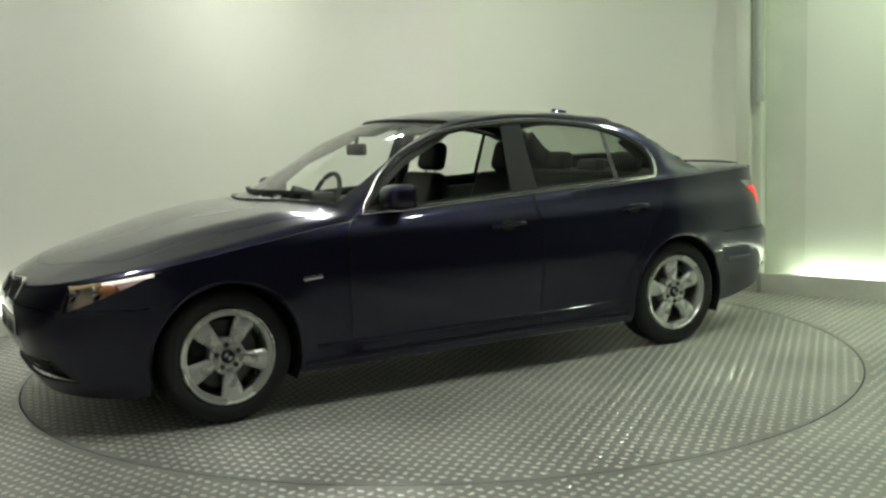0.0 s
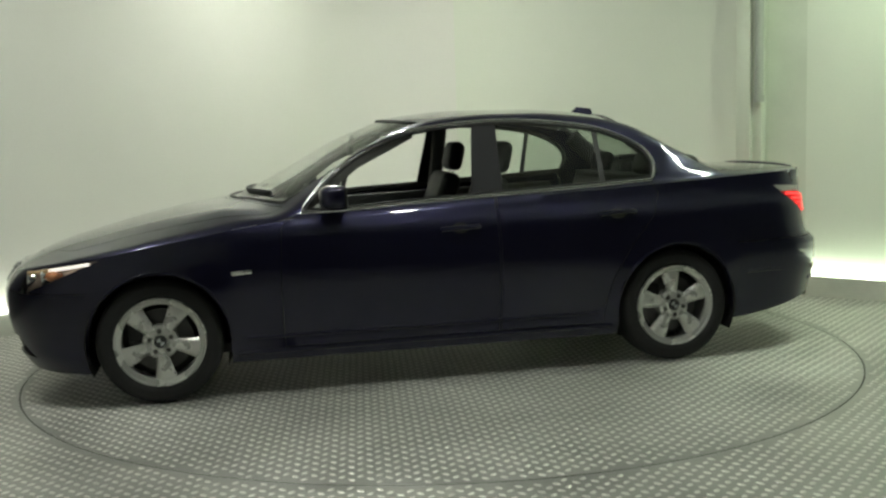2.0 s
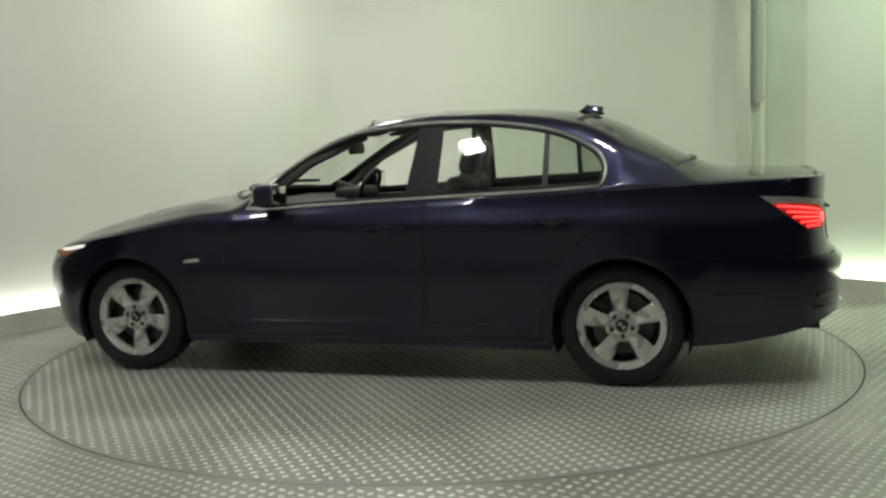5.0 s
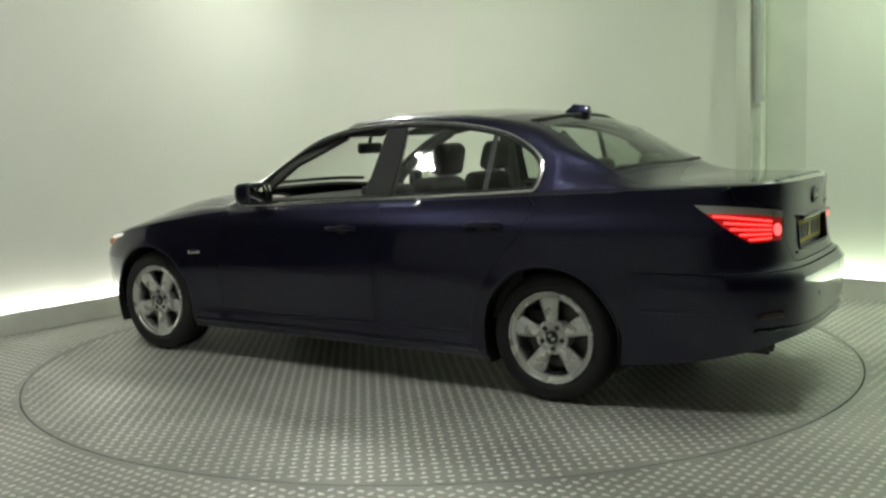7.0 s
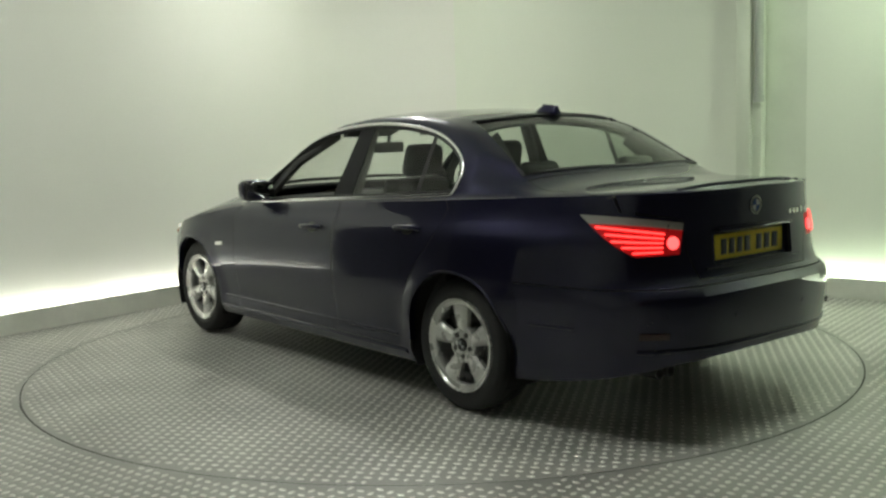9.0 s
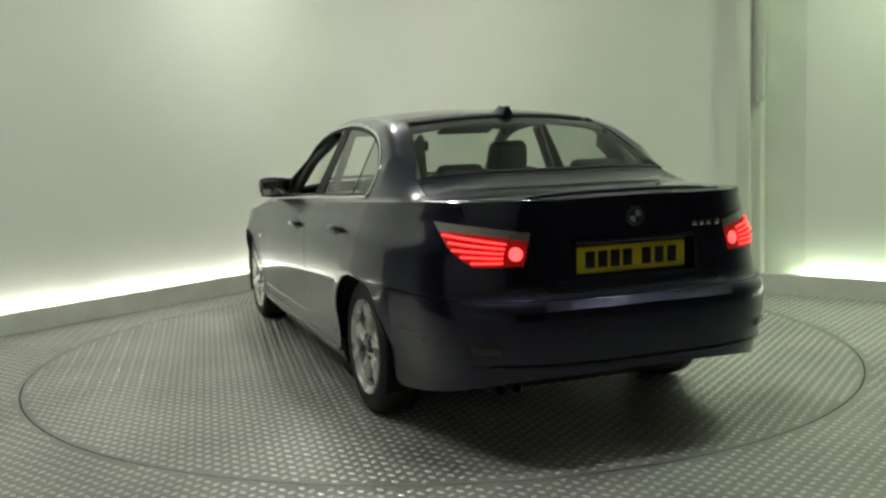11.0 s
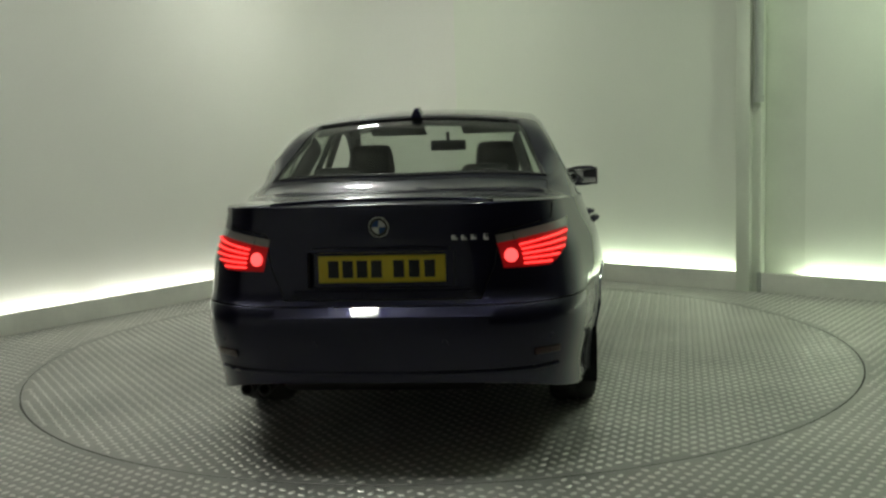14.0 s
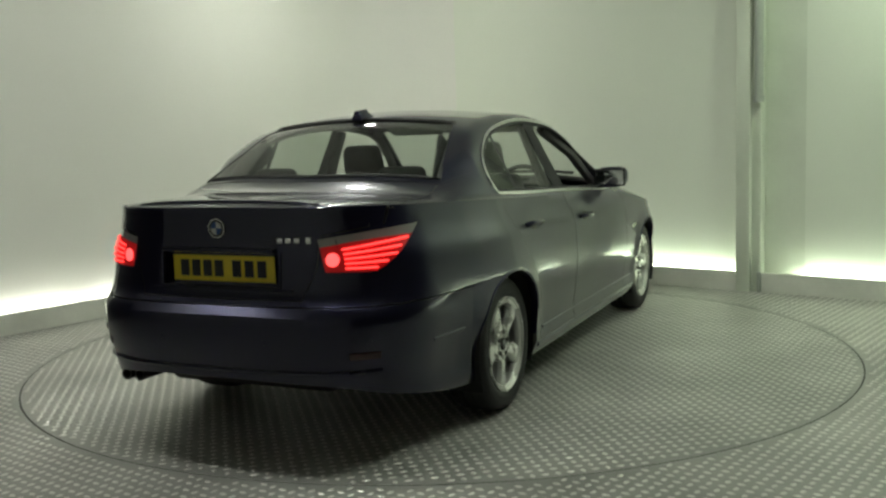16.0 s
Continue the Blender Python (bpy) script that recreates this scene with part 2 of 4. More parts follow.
    part("cover_strip", box(0.075, 0.10, CEIL, 4.0285, -0.05, CEIL / 2, 0.004), POST, post)
    part("foot", box(0.03, 0.03, 0.16, 4.062, -0.118, 0.08, 0.003), PIPE, post)
    pipe = thing("conduit", "dark grey vertical conduit pipe ending halfway down the post", "conduit")
    pipe.matrix_basis = ROOM
    part("pipe", tube([(4.060, -0.137, 1.55), (4.060, -0.137, CEIL)], 0.034, 14), PIPE, pipe)
    part("end_cap", lathe([(0.0, 0), (0.041, 0.0), (0.041, 0.05), (0.0, 0.05)], 14, "Z"), PIPE, pipe).matrix_basis = Matrix.Translation((4.060, -0.137, 1.52))

    # tubes in the cove, end to end with a small gap
    def cove(points, mat, axis):
        for a, b in points:
            t = thing("cove_tube", "bright white fluorescent tube in the floor cove", "light", "cove tubes")
            t.matrix_basis = ROOM
            if axis == "v":
                part("lamp_tube", tube([(0.055, a, 0.116), (0.055, b, 0.116)], 0.026, 10), mat, t)
                part("holder", box(0.05, b - a + 0.03, 0.04, 0.05, (a + b) / 2, 0.06, 0.004), PLINTH, t)
            else:
                part("lamp_tube", tube([(a, -0.055, 0.116), (b, -0.055, 0.116)], 0.026, 10), mat, t)
                part("holder", box(b - a + 0.03, 0.05, 0.04, (a + b) / 2, -0.05, 0.06, 0.004), PLINTH, t)
    cove([(-0.98 - 1.33 * (i + 1) + 0.07, -0.98 - 1.33 * i) for i in range(2)] + [(-4.92, -3.68)], LED_WARM, "v")
    cove([(0.98, 2.39), (2.42, 3.845)] + [(4.345 + 1.23 * i, 4.345 + 1.23 * i + 1.2) for i in range(3)], LED_GREEN, "u")

    # twin tube fittings on the ceiling
    def fitting(x, y, turn, mat, k=1.0):
        f = thing("ceiling_light", "white twin-tube fluorescent fitting on the ceiling", "ceiling light", "ceiling fittings")
        f.matrix_basis = pose(x, y, CEIL, 0, 0, turn)
        part("housing", box(0.42 * k, 0.34 * k, 0.06, 0, 0, -0.03, 0.008), WALL, f)
        for s in (-0.075 * k, 0.075 * k):
            part("diffuser", box(0.34 * k, 0.075 * k, 0.035, 0, s, -0.075, 0.01), mat, f)
    fitting(0.50, -2.08, 0, TUBE_FRONT, 0.56)
    fitting(-0.80, -2.08, 0, TUBE_FRONT, 0.56)
    fitting(1.9, -1.62, 0, TUBE_FRONT, 0.46)
    fitting(-0.80, 1.70, 0, TUBE_WARM, 0.69)
    fitting(3.2, -0.1, -38.8, TUBE_GREEN, 0.75)
    fitting(-2.5, -1.2, 51.2, TUBE_WARM, 0.58)


def lugs(name, keep, extent, pitch, z, mat, turn, parent=None):
    """Raised lozenges of a tread plate, turned alternately, where keep(x, y) holds."""
    verts, faces = [], []
    a, b, h = 0.0200, 0.0105, 0.0032
    base = [(a, 0, 0), (0.35 * a, b, 0), (-0.35 * a, b, 0), (-a, 0, 0), (-0.35 * a, -b, 0), (0.35 * a, -b, 0),
            (0.62 * a, 0, h), (0.25 * a, 0.55 * b, h), (-0.25 * a, 0.55 * b, h), (-0.62 * a, 0, h), (-0.25 * a, -0.55 * b, h), (0.25 * a, -0.55 * b, h)]
    tri = [(k, (k + 1) % 6, 6 + (k + 1) % 6, 6 + k) for k in range(6)] + [(6, 7, 8, 9, 10, 11)]
    n = int(extent / pitch)
    for i in range(-n, n + 1):
        for j in range(-n, n + 1):
            x = (i * math.cos(turn) - j * math.sin(turn)) * pitch
            y = (i * math.sin(turn) + j * math.cos(turn)) * pitch
            if not keep(x, y):
                continue
            t = turn + radians(90 if (i + j) % 2 else 0)
            c, s = math.cos(t), math.sin(t)
            o = len(verts)
            verts += [(x + c * p - s * q, y + s * p + c * q, z + r) for p, q, r in base]
            faces += [tuple(o + k for k in f) for f in tri]
    me = bpy.data.meshes.new(name)
    me.from_pydata(verts, [], faces)
    me.materials.append(mat)
    ob = new(name, me)
    ob.parent = parent
    return ob


RADIUS = 2.485


def floor_and_turntable():
    # floor with a round opening for the turntable
    bm = bmesh.new()
    n = 128
    inner = [bm.verts.new((RADIUS * math.cos(2 * math.pi * i / n) * 1.0012, RADIUS * math.sin(2 * math.pi * i / n) * 1.0012, 0)) for i in range(n)]
    outer = [bm.verts.new((9 * math.cos(2 * math.pi * i / n), 9 * math.sin(2 * math.pi * i / n) - 2.5, 0)) for i in range(n)]
    low = [bm.verts.new((v.co.x, v.co.y, -0.06)) for v in inner]
    for i in range(n):
        j = (i + 1) % n
        bm.faces.new((inner[i], outer[i], outer[j], inner[j]))
        bm.faces.new((low[i], inner[i], inner[j], low[j]))
    bm.faces.new(low)
    fl = part("floor", bm, PLATE, None, smooth=False)
    tagged(fl, "grey steel tread plate floor, worn and slightly glossy", "floor", kind="structure")
    R2 = (RADIUS + 0.03) ** 2

    def inside(x, y):
        if x * x + y * y < R2:
            return False
        dx, dy = x + 0.517, y - 4.285
        u, v = dx * 0.779 - dy * 0.627, dx * 0.627 + dy * 0.779
        return 0.14 < u < 9.15 and -9.75 < v < -0.14 and (u > 1.0 or v < -1.0 or (u - 0.95) ** 2 + (v + 0.95) ** 2 < 0.65)
    tagged(lugs("floor_tread", inside, 14.0, 0.053, 0.0, LUG, radians(-38.8)), "raised steel lozenges of the tread plate floor", "floor lugs", kind="stuff")

    tt = thing("turntable", "round steel tread plate turntable flush with the floor", "turntable")
    bm = lathe([(0.0001, -0.05), (RADIUS - 0.006, -0.05), (RADIUS - 0.006, 0.0), (0.0001, 0.0)], 128, "Z")
    part("deck", bm, PLATE, tt, smooth=False)
    bm = lathe([(RADIUS - 0.0055, -0.03), (RADIUS, -0.03), (RADIUS, -0.001), (RADIUS - 0.0055, -0.001)], 128, "Z", close=True)
    part("edge_seal", bm, GROOVE, tt, "dark rubber edge seal", smooth=False)
    lg = lugs("tread_pattern", lambda x, y: x * x + y * y < (RADIUS - 0.03) ** 2, 1.45 * RADIUS, 0.053, 0.0, LUG, radians(37.7), tt)
    tagged(lg, kind="stuff")
    return tt


# ---------------------------------------------------------------- the saloon car
# car axes: x forward, y to its left, z up; origin on the ground midway between the axles
from mathutils.bvhtree import BVHTree

AXLES = (1.428, -1.436)
crown_line = interp([(-2.60, 1.062), (-2.50, 1.072), (-2.43, 1.088), (-2.03, 1.098), (-1.89, 1.124), (-1.76, 1.182), (-1.52, 1.315), (-1.29, 1.418), (-1.02, 1.467), (-0.68, 1.487), (-0.34, 1.488), (0.0, 1.462),
                     (0.33, 1.365), (0.57, 1.245), (0.81, 1.115), (0.98, 1.030), (1.07, 1.008), (1.15, 0.996), (1.40, 0.955), (1.75, 0.873), (2.05, 0.786), (2.20, 0.715), (2.30, 0.66)])
shoulder = interp([(-2.60, 1.062), (-2.45, 1.068), (-2.2, 1.062), (-1.9, 1.050), (-1.4, 1.028), (-1.0, 1.008), (-0.5, 0.988), (0.0, 0.968), (0.5, 0.945), (0.8, 0.918), (1.2, 0.862), (1.6, 0.795), (1.9, 0.738), (2.1, 0.700), (2.3, 0.655)])
half_width = interp([(0.14, 0.850), (0.20, 0.880), (0.265, 0.902), (0.31, 0.896), (0.36, 0.899), (0.45, 0.912), (0.60, 0.928), (0.69, 0.927), (0.80, 0.917), (0.862, 0.906), (0.880, 0.897), (0.92, 0.873), (0.98, 0.848), (1.05, 0.828)])
nose = interp([(0.14, 2.15), (0.22, 2.21), (0.35, 2.26), (0.48, 2.285), (0.58, 2.280), (0.66, 2.245), (0.72, 2.185), (0.80, 2.10)])
tail = interp([(0.18, -2.525), (0.30, -2.558), (0.42, -2.573), (0.55, -2.582), (0.632, -2.580), (0.654, -2.566), (0.672, -2.530), (0.70, -2.510), (0.78, -2.492), (0.90, -2.486), (1.00, -2.490), (1.06, -2.494)])
underline = interp([(-2.57, 0.405), (-2.50, 0.370), (-2.40, 0.335), (-2.30, 0.300), (-2.10, 0.255), (-1.9, 0.225), (-1.0, 0.185), (1.0, 0.190), (1.8, 0.165), (2.2, 0.175)])


def ring_point(s, z):
    """The body's plan outline at height z, s from 0 (nose) to 3 (tail), on the left side."""
    w = half_width(z)
    if s < 1:
        a = s * math.pi / 2
        x0 = 1.15
        return x0 + (nose(z) - x0) * max(math.cos(a), 0) ** (2 / 3.05), w * math.sin(a) ** (2 / 3.15)
    if s < 2:
        x = 1.15 + (s - 1) * (-1.45 - 1.15)
        return x, w
    a = (s - 2) * math.pi / 2
    x0 = -1.45
    w -= 0.34 * min((s - 2) * 1.6, 1) * max(0.52 - z, 0) ** 1.3
    x = x0 + (tail(z) - x0) * math.sin(a) ** (2 / 5.0)
    q = min(max((-1.45 - x) / 0.65, 0), 1)
    w *= 1 - 0.080 * q * q * (3 - 2 * q)
    return x, w * max(math.cos(a), 0) ** (2 / 3.4)


def ease(a, b, x):
    q = min(max((x - a) / (b - a), 0), 1)
    return q * q * (3 - 2 * q)


def flare(x, z):
    """The raised lip round each wheel arch."""
    d = math.hypot(x - AXLES[x < 0], z - 0.325)
    return 0.013 * math.exp(-((d - 0.365) / 0.055) ** 2) * ease(0.22, 0.34, z)


def top_height(x, y, ys, zs):
    bow = 0.32 - 0.20 * ease(0.75, 1.15, x)
    e = x + (bow * y * y if x > -0.4 else (-0.16 * y * y if x < -0.9 else 0))
    if -0.9 <= x <= -0.4:
        f = (x + 0.65) / 0.25
        e = x + y * y * (0.24 * f + 0.08)
    zc = max(crown_line(e), zs)
    c = min(max(zc - zs, 0.0), 0.085)
    top = zc - c * (y / max(ys, 0.05)) ** (2 + 2 * min(max((-1.45 - x) / 0.5, 0), 1))
    # the bonnet is flat on top and falls away beyond a crease on either side
    k = ease(0.80, 1.10, x)
    if k:
        yc = min(0.70 - 0.24 * (x - 0.9), ys * 0.8)
        zm = max(zc, zs + 0.02)
        crest = zm - 0.014
        plan = zm - 0.014 * (y / yc) ** 2 if y < yc else crest - (crest - zs - 0.008) * min((y - yc) / max(ys - yc, 0.02), 1) ** 1.2
        top = top * (1 - k) + plan * k
    side = zs + 0.012 + 2.05 * max(ys - 0.022 - y, 0) if y < ys - 0.022 else zs + 0.012 * (ys - y) / 0.022
    k = 0.05
    h = max(k - abs(top - side), 0) / k
    return min(top, side) - h * h * k * 0.25


def shell():
    """The closed outer skin of the body as one fine grid."""
    ss = [i / 40 for i in range(40)] + [1 + i / 64 for i in range(64)] + [2 + i / 44 for i in range(45)]
    NL, NT = 22, 40
    cols = []
    for s in ss:
        zs = shoulder(ring_point(s, 0.8)[0])
        for _ in range(3):
            xs, ys = ring_point(s, zs)
            zs = shoulder(xs)
        zb = underline(xs)
        col = []
        for i in range(NL):
            z = zb + (zs - zb) * i / (NL - 1)
            x, y = ring_point(s, z)
            col.append((x, y + flare(x, z) * ease(0.70, 0.85, y), z))
        x, y = col[-1][0], col[-1][1]
        dense = []
        for i in range(181):
            q = i / 180
            yy = y * (1 - q)
            dense.append((yy, top_height(x, yy, y, zs) if i else zs))
        ln = [0]
        for p, q in zip(dense, dense[1:]):
            ln.append(ln[-1] + math.hypot(p[0] - q[0], p[1] - q[1]))
        for i in range(1, NT + 1):
            t = ln[-1] * i / NT
            j = max(min(next((k for k, v in enumerate(ln) if v >= t - 1e-12), 180), 180), 1)
            f = (t - ln[j - 1]) / max(ln[j] - ln[j - 1], 1e-9)
            col.append((x, dense[j - 1][0] * (1 - f) + dense[j][0] * f, dense[j - 1][1] * (1 - f) + dense[j][1] * f))
        cols.append(col)
    bm = bmesh.new()
    M = NL + NT
    left = [[bm.verts.new(p) for p in c] for c in cols]
    right = [[bm.verts.new((p[0], -p[1], p[2])) for p in c] for c in cols]
    for side, flip in ((left, False), (right, True)):
        for a, b in zip(side, side[1:]):
            for i in range(M - 1):
                q = (a[i], b[i], b[i + 1], a[i + 1])
                bm.faces.new(q[::-1] if flip else q)
    bmesh.ops.remove_doubles(bm, verts=bm.verts, dist=0.0004)
    bmesh.ops.dissolve_degenerate(bm, dist=0.0002, edges=bm.edges)
    bmesh.ops.recalc_face_normals(bm, faces=bm.faces[:])
    if sum(f.normal.z for f in bm.faces if f.calc_center_median().z > 1.3) < 0:
        bmesh.ops.reverse_faces(bm, faces=bm.faces[:])
    return bm


def in_poly(p, poly):
    c = False
    for i in range(len(poly)):
        (x1, y1), (x2, y2) = poly[i - 1], poly[i]
        if (y1 > p[1]) != (y2 > p[1]) and p[0] < (x2 - x1) * (p[1] - y1) / (y2 - y1) + x1:
            c = not c
    return c


def offset_poly(poly, d):
    n = len(poly)
    area = sum(poly[i - 1][0] * poly[i][1] - poly[i][0] * poly[i - 1][1] for i in range(n))
    sgn = 1 if area > 0 else -1
    out = []
    for i in range(n):
        a, b, c = Vector(poly[i - 1]), Vector(poly[i]), Vector(poly[(i + 1) % n])
        e1, e2 = (b - a).normalized(), (c - b).normalized()
        n1, n2 = Vector((e1.y, -e1.x)) * sgn, Vector((e2.y, -e2.x)) * sgn
        m = n1 + n2
        m = m / max(m.length_squared / 2, 0.5)
        out.append(tuple(b + m * d))
    return out


# axis pairs for outlines: side view (x, z), plan (x, y), end view (y, z)
VIEW = {"side": (0, 2, 1), "plan": (0, 1, 2), "end": (1, 2, 0)}


def score(bm, poly, view, ok):
    """Cuts the faces that ok accepts along an outline seen in a view."""
    ia, ib, ic = VIEW[view]
    n = len(poly)
    for i in range(n):
        p, q = poly[i - 1], poly[i]
        d = (q[0] - p[0], q[1] - p[1])
        if math.hypot(*d) < 1e-6:
            continue
        lo = (min(p[0], q[0]) - 0.004, min(p[1], q[1]) - 0.004)
        hi = (max(p[0], q[0]) + 0.004, max(p[1], q[1]) + 0.004)
        geom = []
        for f in bm.faces:
            co = [v.co for v in f.verts]
            if max(c[ia] for c in co) < lo[0] or min(c[ia] for c in co) > hi[0] or max(c[ib] for c in co) < lo[1] or min(c[ib] for c in co) > hi[1]:
                continue
            if ok(f):
                geom.append(f)
        if not geom:
            continue
        es = list({e for f in geom for e in f.edges})
        vs = list({v for f in geom for v in f.verts})
        co, no = [0, 0, 0], [0, 0, 0]
        co[ia], co[ib] = p
        no[ia], no[ib] = -d[1], d[0]
        bmesh.ops.bisect_plane(bm, geom=vs + es + geom, dist=1e-5, plane_co=co, plane_no=Vector(no).normalized())


def faces_in(bm, poly, view, ok):
    ia, ib, _ = VIEW[view]
    xs, ys = [p[0] for p in poly], [p[1] for p in poly]
    out = []
    for f in bm.faces:
        c = f.calc_center_median()
        if min(xs) < c[ia] < max(xs) and min(ys) < c[ib] < max(ys) and ok(f) and in_poly((c[ia], c[ib]), poly):
            out.append(f)
    return out


def take(bm, faces):
    """Moves faces out of bm into a bmesh of their own."""
    other = bmesh.new()
    vm = {}
    for f in faces:
        vs = []
        for v in f.verts:
            if v not in vm:
                vm[v] = other.verts.new(v.co)
            vs.append(vm[v])
        try:
            other.faces.new(vs)
        except ValueError:
            pass
    bmesh.ops.delete(bm, geom=faces, context="FACES")
    return other


def cut_out(bm, poly, view, ok, gap=0.0):
    """Cuts a panel out of the skin; with a gap, a seam is left open round it."""
    if gap:
        outer = offset_poly(poly, gap)
        score(bm, outer, view, ok)
        score(bm, poly, view, ok)
        inner = take(bm, faces_in(bm, poly, view, ok))
        bmesh.ops.delete(bm, geom=faces_in(bm, outer, view, ok), context="FACES")
        return inner
    score(bm, poly, view, ok)
    return take(bm, faces_in(bm, poly, view, ok))


def thicken(ob, d):
    me = ob.data
    b = bmesh.new()
    b.from_mesh(me)
    b.normal_update()
    slot = 0
    if me.materials[0] is PAINT:
        me.materials.append(BLACK_TRIM)
        slot = 1
    # a flange turned inwards along every open edge
    for e in [e for e in b.edges if e.is_boundary]:
        p, q = e.verts
        f = b.faces.new([b.verts.new(c) for c in (p.co, q.co, q.co - q.normal * d, p.co - p.normal * d)])
        f.material_index = slot
    b.to_mesh(me)
    b.free()
    return ob


def curl(bm, accept, depth):
    """Turns the open edges that accept picks inwards, for a rounded flange."""
    es = [e for e in bm.edges if e.is_boundary and accept(e)]
    if not es:
        return
    r = bmesh.ops.extrude_edge_only(bm, edges=es)
    for v in r["geom"]:
        if isinstance(v, bmesh.types.BMVert):
            v.co.y -= math.copysign(depth, v.co.y)


# outline of the side windows, front corner first, then over the roof to the rear
DLO_TOP = [(0.665, 0.962), (0.60, 1.040), (0.479, 1.150), (0.284, 1.272), (0.029, 1.362), (-0.347, 1.400), (-0.659, 1.397), (-0.969, 1.360), (-1.154, 1.308), (-1.295, 1.230), (-1.345, 1.155), (-1.338, 1.085), (-1.318, 1.056)]
DLO_LOW = [(-0.963, 1.036), (-0.335, 1.008), (0.171, 0.984), (0.425, 0.968)]


def wheel(car, x, side, spoke_turn):
    """An alloy wheel with five broad spokes; y runs outwards."""
    w = new("wheel")
    w.empty_display_size = 0.1
    w.parent = car
    w.matrix_basis = pose(x, side * 0.876, 0.3235, 0, 0, 0 if side > 0 else 180)
    tyre = [(0.226, -0.195), (0.262, -0.215), (0.300, -0.212), (0.318, -0.196), (0.3245, -0.165), (0.3255, -0.135), (0.319, -0.133), (0.319, -0.127), (0.3260, -0.125), (0.3260, -0.085), (0.319, -0.083), (0.319, -0.077),
            (0.3255, -0.075), (0.3245, -0.045), (0.318, -0.012), (0.300, 0.004), (0.284, 0.009), (0.270, 0.0075), (0.262, 0.010), (0.246, 0.004), (0.233, -0.006), (0.226, -0.012)]
    part("tyre", lathe(tyre, 72, close=True), RUBBER, w)
    rim = [(0.214, -0.195), (0.232, -0.190), (0.232, -0.012), (0.234, 0.000), (0.231, 0.006), (0.225, 0.005), (0.219, -0.004), (0.200, -0.009), (0.196, -0.016), (0.196, -0.040), (0.204, -0.06), (0.204, -0.16)]
    part("rim", lathe(rim, 72, close=True), ALLOY, w, "silver alloy rim")
    part("brake_disc", lathe([(0.06, -0.115), (0.165, -0.115), (0.165, -0.09), (0.06, -0.09)], 40, close=True), STEEL, w)
    # dark disc standing in for the shade deep behind the spokes
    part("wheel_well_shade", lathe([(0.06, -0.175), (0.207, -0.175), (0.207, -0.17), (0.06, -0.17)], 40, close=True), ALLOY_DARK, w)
    bm = box(0.10, 0.06, 0.13, 0.115, -0.10, 0.06, 0.015)
    part("brake_caliper", bm, ALLOY_DARK, w)
    # hub with bolt recesses
    part("hub", lathe([(0.0001, -0.09), (0.090, -0.09), (0.092, -0.03), (0.086, -0.020), (0.040, -0.017), (0.037, -0.020), (0.0001, -0.020)], 40), ALLOY, w)
    part("centre_cap", lathe([(0.0001, -0.022), (0.032, -0.022), (0.033, -0.015), (0.029, -0.011), (0.0001, -0.010)], 28), ALLOY_DARK, w, "dark centre cap")
    cap = bmesh.new()
    for k in (0, 2):
        vs = [cap.verts.new((0, -0.0092, 0))] + [cap.verts.new((0.021 * math.cos(math.pi / 2 * (k + j / 8)), -0.0092, 0.021 * math.sin(math.pi / 2 * (k + j / 8)))) for j in range(9)]
        cap.faces.new(vs)
    part("cap_badge", cap, BADGE_WHITE, w)
    for k in range(5):
        a = radians(spoke_turn + 72 * k)
        # a spoke runs from the hub to the rim, waisted, with a raised spine
        bm = bmesh.new()
        rows = []
        for i in range(9):
            t = i / 8
            r = 0.055 + t * (0.212 - 0.055)
            half = 0.0345 + 0.0175 * max(r - 0.075, 0) / 0.09 - 0.004 * math.sin(math.pi * t)
            out = -0.018 + 0.012 * math.sin(math.pi * t * 0.75) - 0.002 * t
            row = []
            for j in range(7):
                f = (j - 3) / 3
                dip = 0.0 if abs(f) < 0.5 else -0.006 * (abs(f) - 0.5) / 0.5 * 1.6
                if abs(f) == 1:
                    dip = -0.020
                row.append(bm.verts.new((r, out + dip, f * half)))
            rows.append(row)
        back = [[bm.verts.new((v.co.x, -0.055, v.co.z * 0.9)) for v in (row[0], row[-1])] for row in rows]
        for p, q in zip(rows, rows[1:]):
            for j in range(6):
                bm.faces.new((p[j], p[j + 1], q[j + 1], q[j]))
        for i in range(8):
            bm.faces.new((rows[i][0], rows[i + 1][0], back[i + 1][0], back[i][0]))
            bm.faces.new((rows[i][-1], back[i][1], back[i + 1][1], rows[i + 1][-1]))
            bm.faces.new((back[i][0], back[i + 1][0], back[i + 1][1], back[i][1]))
        part("spoke", bm, ALLOY, w, matrix=Matrix.Rotation(-a, 4, "Y"))
        b = lathe([(0.0001, -0.030), (0.0125, -0.030), (0.0125, -0.013), (0.0001, -0.0125)], 12)
        ang = a + radians(36)
        part("wheel_bolt", b, GROOVE, w, matrix=Matrix.Translation((0.057 * math.cos(ang), 0.0, 0.057 * math.sin(ang))))
    return w


